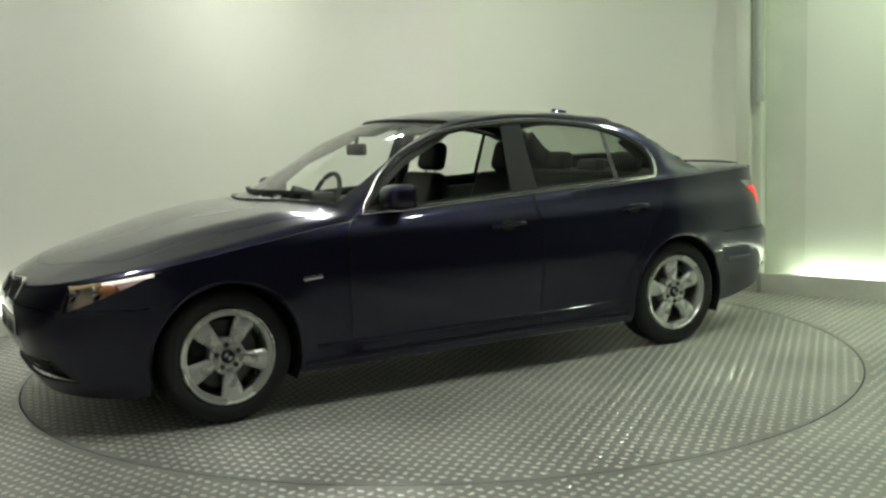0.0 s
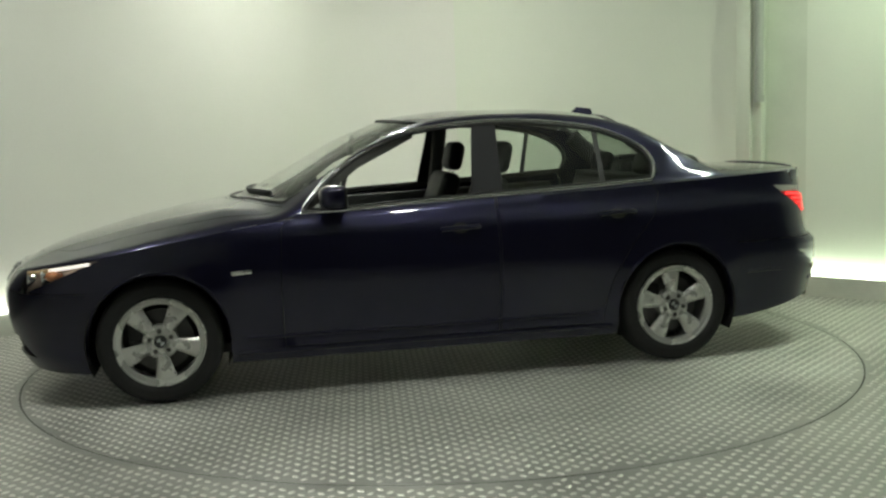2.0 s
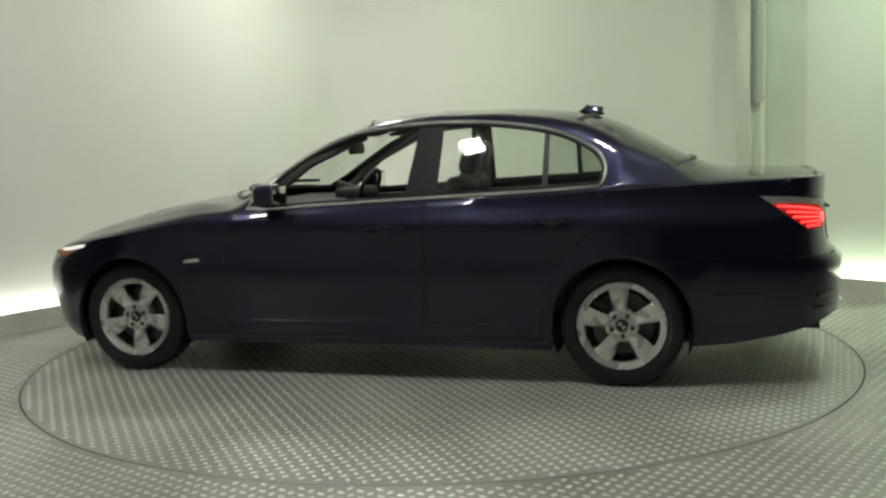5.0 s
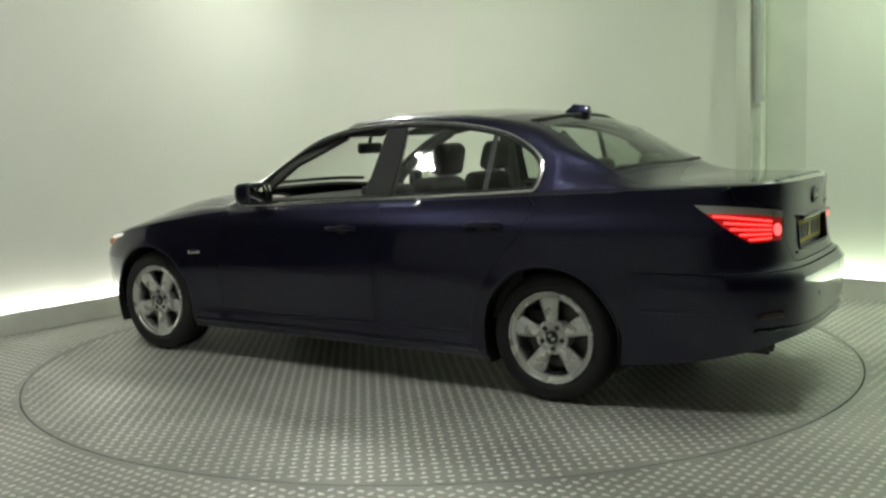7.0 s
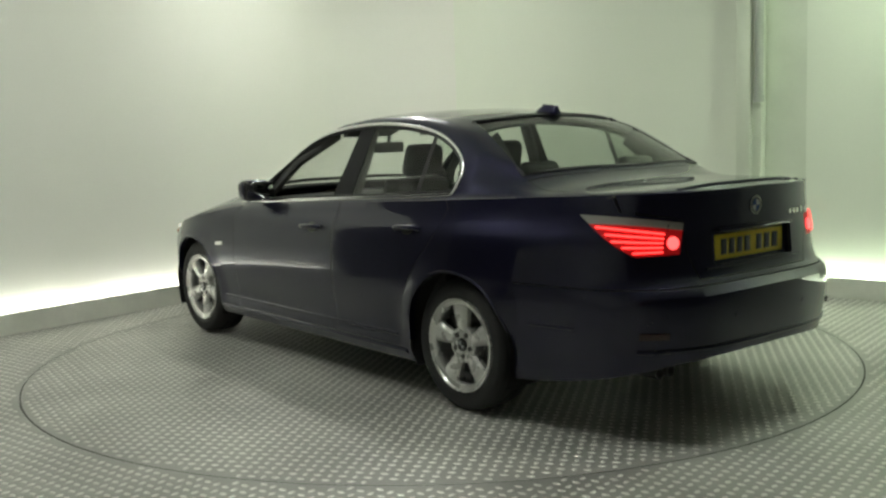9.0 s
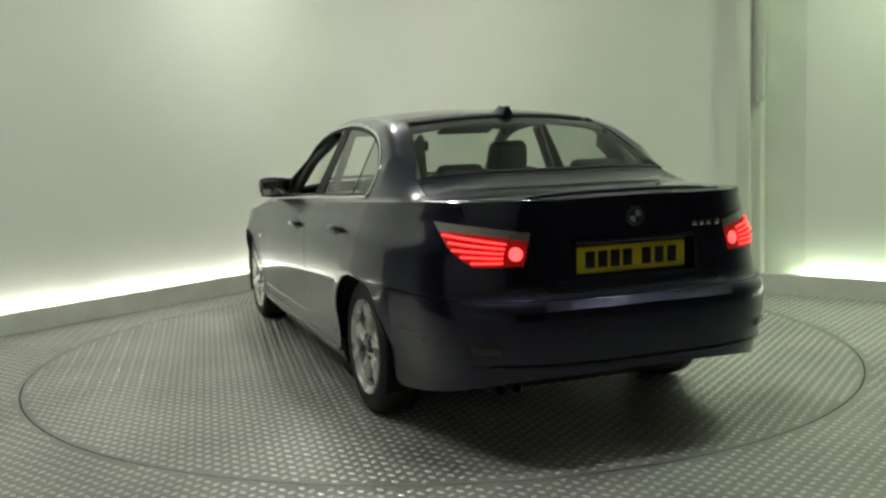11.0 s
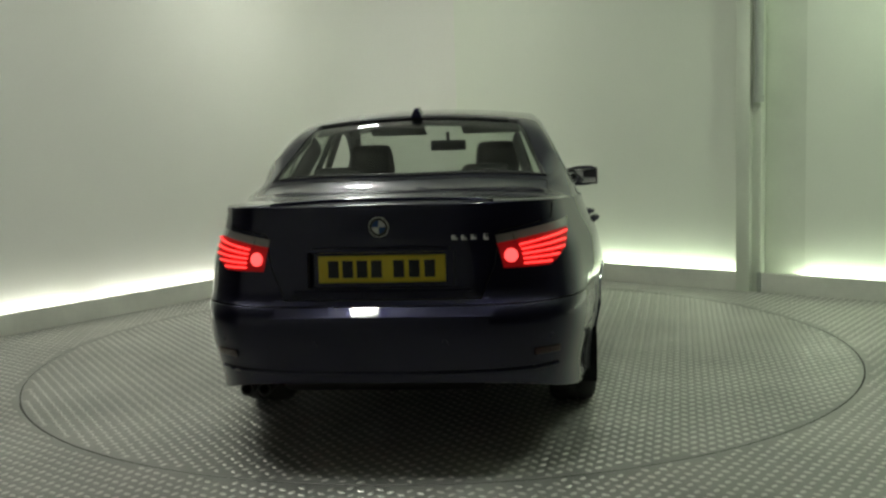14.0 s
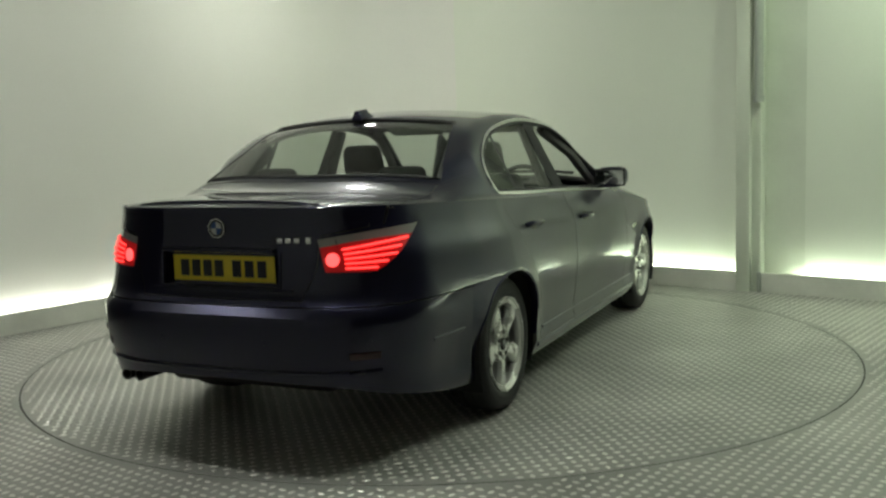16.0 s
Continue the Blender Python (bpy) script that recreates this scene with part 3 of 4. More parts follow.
def seat(car, x, y, rear=False):
    st = new("seat")
    st.parent = car
    st.matrix_basis = pose(x, y, 0)
    part("cushion", box(0.52, 0.52, 0.16, 0.02, 0, 0.47, 0.05, 3), LEATHER, st)
    lean = Matrix.Rotation(radians(-20), 4, "Y")
    bm = box(0.13, 0.50, 0.66, 0, 0, 0, 0.05, 3)
    for v in bm.verts:
        k = 1 - 0.16 * max(v.co.z, 0) / 0.33
        v.co.y *= k
        v.co.x += 0.35 * v.co.y * v.co.y
    part("seat_back", bm, LEATHER, st, matrix=Matrix.Translation((-0.33, 0, 0.78)) @ lean)
    bm = box(0.10, 0.27, 0.19, 0, 0, 0, 0.045, 3)
    for v in bm.verts:
        v.co.y *= 1 - 0.12 * (v.co.z + 0.09) / 0.19
    part("headrest", bm, LEATHER, st, matrix=Matrix.Translation((-0.475, 0, 1.20)) @ Matrix.Rotation(radians(-14), 4, "Y"))
    for s in (-0.06, 0.06):
        part("headrest_post", tube([(-0.44, s, 1.04), (-0.475, s, 1.16)], 0.006, 8), CHROME, st)
    return st


def saloon():
    car = thing("car", "dark navy blue four-door saloon car with silver alloy wheels", "car")
    bm = shell()
    bvh = BVHTree.FromBMesh(bm)

    def on_side(x, z, side=1, lift=0.0):
        hit, nrm, _, _ = bvh.ray_cast(Vector((x, 3 * side, z)), Vector((0, -side, 0)))
        if nrm.y * side < 0:
            nrm = -nrm
        return hit + nrm * lift, nrm

    def on_top(x, y, lift=0.0):
        hit, nrm, _, _ = bvh.ray_cast(Vector((x, y, 3)), Vector((0, 0, -1)))
        if nrm.z < 0:
            nrm = -nrm
        return hit + nrm * lift, nrm

    def on_end(y, z, end=-1, lift=0.0):
        hit, nrm, _, _ = bvh.ray_cast(Vector((4 * end, y, z)), Vector((-end, 0, 0)))
        if nrm.x * end < 0:
            nrm = -nrm
        return hit + nrm * lift, nrm

    body = new("body")
    body.parent = car

    # wheel arches
    for x in AXLES:
        rad = 0.358
        arch = [(x + rad * math.cos(t), 0.325 + rad * math.sin(t)) for t in [math.pi * i / 22 for i in range(23)]] + [(x - rad - 0.004, 0.10), (x + rad + 0.004, 0.10)]
        for side in (1, -1):
            def ok(f, side=side):
                c = f.calc_center_median()
                return c.y * side > 0.5
            score(bm, arch, "side", ok)
            bmesh.ops.delete(bm, geom=faces_in(bm, arch, "side", ok), context="FACES")

    # glass
    dlo = [tuple(p) for p in curve_through(DLO_TOP, 4)] + [tuple(p) for p in DLO_LOW]
    for side in (1, -1):
        def ok(f, side=side):
            c = f.calc_center_median()
            return c.y * side > 0.40
        window = cut_out(bm, dlo, "side", ok)
        # front pane, pillar cover, rear pane, bar and quarter pane
        def split(x_top, x_low):
            keep = [(3, 0.5), (3, 2), (x_top + (x_top - x_low) * 1.6, 2.0), (x_low - (x_top - x_low) * 1.4, 0.5)]
            line = [(x_low - (x_top - x_low) * 1.4, 0.5), (x_top + (x_top - x_low) * 1.6, 2.0)]
            score(window, line, "side", lambda f: True)
            got = faces_in(window, keep, "side", lambda f: True)
            return take(window, got)
        front = split(-0.315, -0.262)
        pillar = split(-0.452, -0.442)
        rear = split(-1.020, -1.018)
        bar = split(-1.048, -1.050)
        for nm, b, mat, lab in (("front_side_window", front, GLASS_CLEAR, "clear side glass wound down into the door"), ("pillar_cover", pillar, GLOSS_BLACK, "black pillar cover"), ("rear_side_window", rear, GLASS_CLEAR, "clear side glass"),
                                ("window_bar", bar, BLACK_TRIM, "black window bar"), ("quarter_window", window, GLASS_TINT, "dark quarter glass")):
            for v in b.verts:
                v.co.y -= side * (0.007 if mat is not GLOSS_BLACK else 0.003)
            if nm == "front_side_window":
                # wound down: only the top edge of the pane stands above the door
                for v in b.verts:
                    v.co.z -= 0.40
                    v.co.y -= side * 0.05
            ob = part(nm, b, mat, car, lab, fix=False)
            thicken(ob, 0.004)
        # bright trim round the windows, and rubber inside it
        loop = [on_side(p[0], p[1], side, 0.003)[0] for p in offset_poly(dlo, 0.008)]
        part("window_trim", tube(loop, 0.0092, 8, closed=True, flat=0.7), CHROME, car, "chrome window surround")
        loop = [on_side(p[0], p[1], side, -0.003)[0] for p in offset_poly(dlo, -0.006)]
        part("window_seal", tube(loop, 0.010, 6, closed=True), BLACK_TRIM, car, "black rubber window seal")

    def upper(f):
        return f.normal.z > 0.18 or f.calc_center_median().z > 1.2
    # windscreen: outline in plan
    scr = [(1.03 - 0.30 * (y / 0.74) ** 2, y) for y in [0.70 * (i / 10 - 1) for i in range(21)]] + [(0.12 - 0.14 * (y / 0.56) ** 2, y) for y in [0.545 * (1 - i / 8) for i in range(17)]]
    screen = cut_out(bm, scr, "plan", upper)
    for v in screen.verts:
        v.co.z -= 0.004
    thicken(part("windscreen", screen, GLASS_CLEAR, car, "clear windscreen", fix=False), 0.005)
    loop = [on_top(p[0], p[1], 0.0)[0] for p in scr]
    part("windscreen_seal", tube(loop, 0.009, 6, closed=True), BLACK_TRIM, car)
    back = [(-1.800 + 0.13 * (y / 0.70) ** 2, y) for y in [0.655 * (i / 10 - 1) for i in range(21)]] + [(-1.225 + 0.05 * (y / 0.55) ** 2, y) for y in [0.525 * (1 - i / 8) for i in range(17)]]
    rearglass = cut_out(bm, back, "plan", upper)
    for v in rearglass.verts:
        v.co.z -= 0.004
    thicken(part("rear_window", rearglass, GLASS_TINT, car, "lightly tinted rear window", fix=False), 0.005)
    loop = [on_top(p[0], p[1], 0.0)[0] for p in back]
    part("rear_window_seal", tube(loop, 0.011, 6, closed=True), BLACK_TRIM, car)

    # lamps: skin between sloping planes
    def lamp_skin(planes, ok):
        for co, no in planes:
            geom = [f for f in bm.faces if ok(f)]
            es = list({e for f in geom for e in f.edges})
            vs = list({v for f in geom for v in f.verts})
            bmesh.ops.bisect_plane(bm, geom=vs + es + geom, dist=1e-5, plane_co=co, plane_no=Vector(no).normalized())
        got = [f for f in bm.faces if ok(f) and all((f.calc_center_median() - Vector(co)).dot(Vector(no)) > 0 for co, no in planes)]
        return take(bm, got)

    for side in (1, -1):
        def near_tail(f, side=side):
            c = f.calc_center_median()
            return c.x < -1.85 and c.y * side > 0.40 and 0.74 < c.z < 1.03
        lens = lamp_skin([((-2.45, 0, 0.806), (0, 0, 1)), ((-2.36, 0, 0.808), (-0.74, 0, 1)), ((-2.45, side * 0.47, 0.940), (0, side * 0.15, -1)), ((-2.3, side * 0.470, 0.9), (0, side, 0.25))], near_tail)
        # the clear band runs along the top of the lamp
        bmesh.ops.bisect_plane(lens, geom=lens.verts[:] + lens.edges[:] + lens.faces[:], dist=1e-5, plane_co=(-2.45, side * 0.48, 0.908), plane_no=Vector((0.06, -side * 0.19, 1)).normalized())
        nb = Vector((0.06, -side * 0.19, 1))
        upper_band = take(lens, [f for f in lens.faces if (f.calc_center_median() - Vector((-2.45, side * 0.48, 0.908))).dot(nb) > 0])
        lamp = part("tail_lamp", lens, RED_LENS, car, "lit red tail lamp with glowing bars", fix=False)
        thicken(lamp, 0.02)
        thicken(part("clear_band", upper_band, LENS_SMOKE, lamp, "clear grey indicator band", fix=False), 0.02)
        for k in range(5):
            pts = []
            for i in range(40):
                r = 2.985 - 0.72 * i / 39
                x, y = ring_point(r, 0.90)
                if y < 0.55:
                    continue
                f = min((y - 0.55) / 0.22, 1) + 0.5 * max(x + 2.35, 0)
                z = 0.822 + 0.0185 * k + f * 0.0085 * k
                x, y = ring_point(r, z)
                if z < 0.816 + 0.74 * max(x + 2.36, 0) or x > -2.15:
                    break
                pts.append((x - 0.004, side * (y + 0.003), z))
            part("light_bar", tube(pts, 0.0046, 6), RED_BAR, lamp, "glowing red bar")
        c, nrm = on_end(0.522 * side, 0.856, -1, 0.001)
        b = lathe([(0.0001, 0), (0.028, 0), (0.028, 0.005), (0.022, 0.008), (0.0001, 0.009)], 24, "Z")
        part("brake_bulb", b, RED_BULB, lamp, "glowing round red bulb", matrix=Matrix.Translation(c) @ nrm.to_track_quat("Z", "Y").to_matrix().to_4x4())

        def near_nose(f, side=side):
            c = f.calc_center_median()
            return c.x > 1.50 and c.y * side > 0.40 and 0.55 < c.z < 0.86
        cover = lamp_skin([((2.08, 0, 0.607), (0.42, 0, 1)), ((2.05, 0, 0.712), (-0.16, -0.0, -1)), ((1.95, side * 0.610, 0.7), (-0.25, side, 0))], near_nose)
        inner = cover.copy()
        for v in inner.verts:
            v.co.x -= 0.035
            v.co.y -= side * 0.03
        hl = part("headlamp", inner, LAMP_BOWL, car, "headlamp with amber indicator and clear cover", fix=False)
        thicken(part("lamp_cover", cover, LAMP_GLASS, hl, "clear lamp cover", fix=False), 0.003)
        for (yy, zz, rr) in ((0.625, 0.660, 0.040), (0.715, 0.676, 0.040)):
            h = bvh.ray_cast(Vector((4, yy * side, zz)), Vector((-1, 0, 0)))[0]
            part("reflector", lathe([(0.02, -0.05), (rr, 0), (rr + 0.006, 0.004), (rr + 0.006, -0.01), (0.02, -0.06)], 28, "X", close=True), CHROME, hl, matrix=Matrix.Translation(h + Vector((-0.045, 0, 0))))
            part("bulb_lens", lathe([(0.0001, -0.05), (0.03, -0.04), (0.02, -0.022), (0.0001, -0.018)], 20, "X"), LENS_SMOKE, hl, matrix=Matrix.Translation(h + Vector((-0.045, 0, 0))))
        pts = [on_side(x, 0.607 + 0.42 * (2.08 - x) + 0.022, side, -0.006)[0] for x in (1.96, 1.94, 1.92, 1.90)]
        dome = [(0.0001, -0.045)] + [(0.030 * math.sin(math.pi * i / 10), -0.045 * math.cos(math.pi * i / 10)) for i in range(1, 10)] + [(0.0001, 0.045)]
        part("indicator", lathe(dome, 20, "X"), LENS_AMBER, hl, "amber indicator", matrix=Matrix.Translation(pts[1] - Vector((0, side * 0.012, 0))))
        pts = [on_side(x, 0.700 + 0.155 * (2.05 - x), side, 0.001)[0] for x in (2.08, 2.04, 2.00, 1.96)]
        part("lamp_brow", tube(pts, 0.010, 8), LAMP_BROW, hl, "pale gold upper lamp edge")
        # bright reflection along the rear lamp edge, made as a faintly glowing strip
        pts = [on_side(x, 0.700 + 0.155 * (2.05 - x), side, 0.001)[0] for x in (1.957, 1.90, 1.84, 1.79, 1.75)]
        part("lamp_edge_glint", tube(pts, 0.0085, 8), EDGE_GLINT, hl, "white strip on the lamp edge, its glow standing for a reflection")

    # doors, bonnet, boot lid and bumpers, with open seams
    for side in (1, -1):
        def flank(f, side=side):
            c = f.calc_center_median()
            return c.y * side > 0.45 and c.z < 1.42
        front_door = [(0.79, 0.26), (0.80, 0.62), (0.785, 0.88), (0.755, 0.925), (0.70, 0.952), (0.50, 0.957), (-0.38, 0.994), (-0.385, 0.60), (-0.375, 0.26)]
        rear_door = [(-0.392, 0.26), (-0.400, 0.60), (-0.395, 0.994), (-1.30, 1.043), (-1.345, 0.98), (-1.30, 0.86), (-1.16, 0.70), (-1.045, 0.52), (-1.00, 0.36), (-0.985, 0.26)]
        for nm, poly in (("front_door", front_door), ("rear_door", rear_door)):
            d = cut_out(bm, poly, "side", flank, 0.0024)
            door = part(nm, d, PAINT, car, fix=False)
            thicken(door, 0.010)
            hx = -0.17 if nm == "front_door" else -1.08
            hz = 0.838 if nm == "front_door" else 0.872
            c, nrm = on_side(hx, hz, side, 0.020)
            pts = [on_side(hx + dx, hz + dx * -0.03, side, l)[0] for dx, l in ((0.105, 0.004), (0.085, 0.024), (0.04, 0.030), (-0.04, 0.030), (-0.085, 0.024), (-0.105, 0.004))]
            part("door_handle", tube(pts, 0.013, 8), PAINT, door, "body-coloured door handle")
            cup = lathe([(0.0001, -0.004), (0.045, -0.004), (0.048, 0.001), (0.0001, 0.0015)], 20, "Z")
            c, nrm = on_side(hx, hz, side, 0.001)
            part("handle_cup", cup, BLACK_TRIM, door, "dark handle recess", matrix=Matrix.Translation(c) @ nrm.to_track_quat("Z", "Y").to_matrix().to_4x4() @ Matrix.Diagonal((1.0, 0.62, 1, 1)))
    hood = [(2.115 - 0.36 * (y / 0.72) ** 2.0, y) for y in [0.62 * (i / 10 - 1) for i in range(21)]] + [(1.30, 0.735), (0.90, 0.775), (0.83, 0.765)] + [(1.07 - 0.30 * (y / 0.74) ** 2, y) for y in [0.74 * (1 - i / 8) for i in range(17)]] + [(0.83, -0.765), (0.90, -0.775), (1.30, -0.735)]
    h = cut_out(bm, hood, "plan", lambda f: f.normal.z > 0.25, 0.0035)
    bonnet = part("bonnet", h, PAINT, car, fix=False)
    thicken(bonnet, 0.012)
    deck = [(-1.845 + 0.13 * (y / 0.70) ** 2, y) for y in [0.665 * (i / 10 - 1) for i in range(21)]] + [(-2.20, 0.70), (-2.40, 0.66), (-2.62, 0.60), (-2.62, -0.60), (-2.40, -0.66), (-2.20, -0.70)]
    lid_top = cut_out(bm, deck, "plan", lambda f: f.calc_center_median().z > 0.985 and f.calc_center_median().x < -1.6, 0.0035)
    face = [(0.64, 1.30), (0.64, 0.985), (0.475, 0.955), (0.455, 0.82), (0.40, 0.695), (-0.40, 0.695), (-0.455, 0.82), (-0.475, 0.955), (-0.64, 0.985), (-0.64, 1.30)]
    lid_face = cut_out(bm, face, "end", lambda f: f.calc_center_median().x < -2.2 and f.calc_center_median().z > 0.66, 0.0035)
    boot = part("boot_lid", lid_top, PAINT, car, fix=False)
    thicken(boot, 0.012)
    sunk = cut_out(lid_face, [(0.30, 0.742), (0.30, 0.884), (-0.30, 0.884), (-0.30, 0.742)], "end", lambda f: True)
    floor_of = list(sunk.verts)
    bmesh.ops.extrude_edge_only(sunk, edges=[e for e in sunk.edges if e.is_boundary])
    for v in floor_of:
        v.co.x += 0.034
    face_part = part("boot_face", lid_face, PAINT, boot, fix=False)
    thicken(face_part, 0.012)
    edge = [(0.30 - 0.04 * i, 0.884) for i in range(16)] + [(-0.30, 0.742)] + [(-0.26 + 0.04 * i, 0.742) for i in range(15)]
    part("recess_edge", tube([on_end(p[0], p[1], -1, 0.0)[0] for p in edge], 0.005, 8, closed=True), PAINT, face_part)
    part("plate_recess", sunk, PAINT, face_part, "sunken panel for the plate", smooth=False)
    lip = [on_top(-2.43, y, 0.003)[0] + Vector((0.05 * y * y * 1.2, 0, 0)) for y in [0.60 * (i / 8 - 1) for i in range(17)]]
    part("boot_lip", tube(lip, 0.013, 8, flat=0.7), PAINT, boot)

    # bumpers split off by a level seam
    def level(z, ok):
        geom = [f for f in bm.faces if ok(f)]
        es = list({e for f in geom for e in f.edges})
        vs = list({v for f in geom for v in f.verts})
        bmesh.ops.bisect_plane(bm, geom=vs + es + geom, dist=1e-5, plane_co=(0, 0, z), plane_no=(0, 0, 1))
    rb = lambda f: f.calc_center_median().x < -1.86 and f.calc_center_median().z < 0.80
    level(0.672, rb)
    level(0.667, rb)
    b = take(bm, [f for f in bm.faces if rb(f) and f.calc_center_median().z < 0.667])
    bmesh.ops.delete(bm, geom=[f for f in bm.faces if rb(f) and 0.667 < f.calc_center_median().z < 0.672], context="FACES")
    bump = part("rear_bumper", b, PAINT, car, fix=False)
    thicken(bump, 0.015)
    for yy in (0.68, 0.26, -0.26, -0.68):
        c, nrm = on_end(yy, 0.53, -1, 0.0005)
        part("parking_sensor", lathe([(0.0001, 0), (0.012, 0), (0.011, 0.003), (0.0001, 0.0035)], 14, "Z"), PAINT, bump, matrix=Matrix.Translation(c) @ nrm.to_track_quat("Z", "Y").to_matrix().to_4x4())
    lower = [on_end(0.70 * (i / 14 - 1), 0.405, -1, 0.0)[0] for i in range(29)]
    part("lower_crease", tube(lower, 0.011, 8), PAINT, bump)
    for side in (1, -1):
        trim = [on_side(-1.90 - 0.035 * i, 0.490, side, 0.0)[0] for i in range(8)]
        part("side_strip", tube(trim, 0.008, 8, flat=0.6), PAINT, bump)
    for yy in (0.66, -0.66):
        c, nrm = on_end(yy, 0.475, -1, 0.002)
        part("reflector_strip", box(0.13, 0.030, 0.008, 0, 0, 0, 0.003), RED_REFLECTOR, bump, "dark red reflector", matrix=Matrix.Translation(c) @ nrm.to_track_quat("Z", "Y").to_matrix().to_4x4())
    fb = lambda f: f.calc_center_median().x > 1.80 and f.calc_center_median().z < 0.66
    level(0.600, fb)
    level(0.595, fb)
    b = take(bm, [f for f in bm.faces if fb(f) and f.calc_center_median().z < 0.595])
    bmesh.ops.delete(bm, geom=[f for f in bm.faces if fb(f) and 0.595 < f.calc_center_median().z < 0.600], context="FACES")
    # intake in the front bumper
    intake = [(-0.66, 0.250), (-0.56, 0.355), (0.56, 0.355), (0.66, 0.250)]
    hole = cut_out(b, intake, "end", lambda f: f.calc_center_median().x > 1.9)
    for v in hole.verts:
        v.co.x -= 0.05
    fbump = part("front_bumper", b, PAINT, car, fix=False)
    thicken(fbump, 0.015)
    part("intake_mesh", hole, BLACK_TRIM, fbump, "black lower intake", fix=False)
    for z in (0.275, 0.303, 0.331):
        pts = [on_end(y, z, 1, -0.02)[0] for y in [0.5 * (i / 8 - 1) for i in range(17)]]
        part("intake_bar", tube(pts, 0.006, 6), BLACK_TRIM, fbump)
    # twin grille
    for s in (1, -1):
        out = [(s * 0.022, 0.685), (s * 0.19, 0.700), (s * 0.225, 0.672), (s * 0.205, 0.605), (s * 0.035, 0.595), (s * 0.018, 0.62)]
        loop = [on_end(p[0], p[1], 1, 0.004)[0] for p in [tuple(q) for q in curve_through(out, 4, True)]]
        grille = part("grille", tube(loop, 0.011, 8, closed=True), CHROME, car, "chrome-edged grille")
        bmf = bmesh.new()
        vs = [bmf.verts.new(p + Vector((0.002, 0, 0))) for p in loop]
        bmf.faces.new(vs)
        part("grille_backing", bmf, BLACK_TRIM, grille, "black grille")
        for k in range(8):
            y = s * (0.042 + 0.020 * k)
            p0, p1 = on_end(y, 0.606, 1, 0.007)[0], on_end(y, 0.688, 1, 0.007)[0]
            part("grille_bar", tube([p0, p1], 0.004, 6), CHROME, grille)

    # what is left: roof, pillars, wings and sills
    curl(bm, lambda e: all(abs(math.hypot(v.co.x - AXLES[v.co.x < 0], v.co.z - 0.325) - 0.358) < 0.006 for v in e.verts), 0.035)
    skin = part("skin", bm, PAINT, body, fix=False)
    thicken(skin, 0.012)
    for side in (1, -1):
        pts = [on_side(x, 0.245 - 0.004 * abs(x), side, 0.0)[0] for x in [1.04 - 2.08 * i / 30 for i in range(31)]]
        part("sill_strip", tube(pts, 0.015, 8, flat=0.6), PAINT, body)
        pts = [on_side(x, 0.318, side, 0.0)[0] for x in [0.98 - 1.94 * i / 30 for i in range(31)]]
        part("sill_moulding", tube(pts, 0.009, 8, flat=0.6), PAINT, body)
        c, nrm = on_side(1.0, 0.668, side, 0.001)
        lamp = part("side_indicator", box(0.105, 0.024, 0.012, 0, 0, 0, 0.005), CHROME, car, "small bright side indicator", matrix=Matrix.Translation(c) @ Matrix.Rotation(radians(4 * side), 4, "Y") @ Matrix.Rotation(radians(90), 4, "X"))
        # mirror
        mir = new("door_mirror")
        mir.parent = car
        mir.matrix_basis = pose(0.50, side * 0.900, 1.032)
        b = bmesh.new()
        bmesh.ops.create_uvsphere(b, u_segments=24, v_segments=14, radius=1)
        for v in b.verts:
            x, y, z = v.co
            f = lambda q, p: math.copysign(abs(q) ** p, q)
            v.co = Vector((max(f(x, 0.7) * 0.085, -0.055), f(y, 0.6) * 0.105, f(z, 0.6) * 0.068 + 0.02 * y * side * 0.3))
        part("mirror_shell", b, PAINT, mir)
        part("mirror_glass", box(0.004, 0.185, 0.095, -0.0565, 0, 0.0, 0.0015), MIRROR, mir, "mirror glass")
        part("mirror_rim", box(0.012, 0.205, 0.112, -0.050, 0, 0.0, 0.005), BLACK_TRIM, mir)
        part("mirror_foot", box(0.07, 0.15, 0.035, 0.035, -side * 0.115, -0.058, 0.012, turn=Matrix.Rotation(radians(12 * side), 4, "X")), BLACK_TRIM, mir)

        for x0 in AXLES:
            lip = [on_side(x0 + 0.366 * math.cos(t), 0.325 + 0.366 * math.sin(t), side, 0.0)[0] for t in [radians(18 + 144 * i / 28) for i in range(29)]]
            part("arch_lip", tube(lip, 0.006, 6), PAINT, body)

    # dark tub below, arch liners
    pan = box(3.6, 1.44, 0.05, -0.10, 0, 0.240)
    part("floor_pan", pan, BLACK_TRIM, body, "black underbody")
    # two unseen slabs, added to deepen the shadow on the floor below
    part("centre_light_block", box(1.96, 1.66, 0.04, 0.0, 0, 0.195, 0.01), BLACK_TRIM, body, "unseen black slab added to block light under the car")
    part("front_light_block", box(0.98, 1.06, 0.03, 1.52, 0, 0.195, 0.01), BLACK_TRIM, body, "unseen black slab added to block light under the car")
    for x in AXLES:
        for side in (1, -1):
            b = bmesh.new()
            n = 24
            rows = []
            for y in (0.885, 0.50):
                rows.append([b.verts.new((x + 0.372 * math.cos(math.pi * 1.28 * i / n - 0.44), y * side, 0.325 + 0.372 * math.sin(math.pi * 1.28 * i / n - 0.44))) for i in range(n + 1)])
            for i in range(n):
                b.faces.new((rows[0][i], rows[0][i + 1], rows[1][i + 1], rows[1][i]))
            b.faces.new(rows[1])
            part("arch_liner", b, LINER, body, "black felt arch liner")
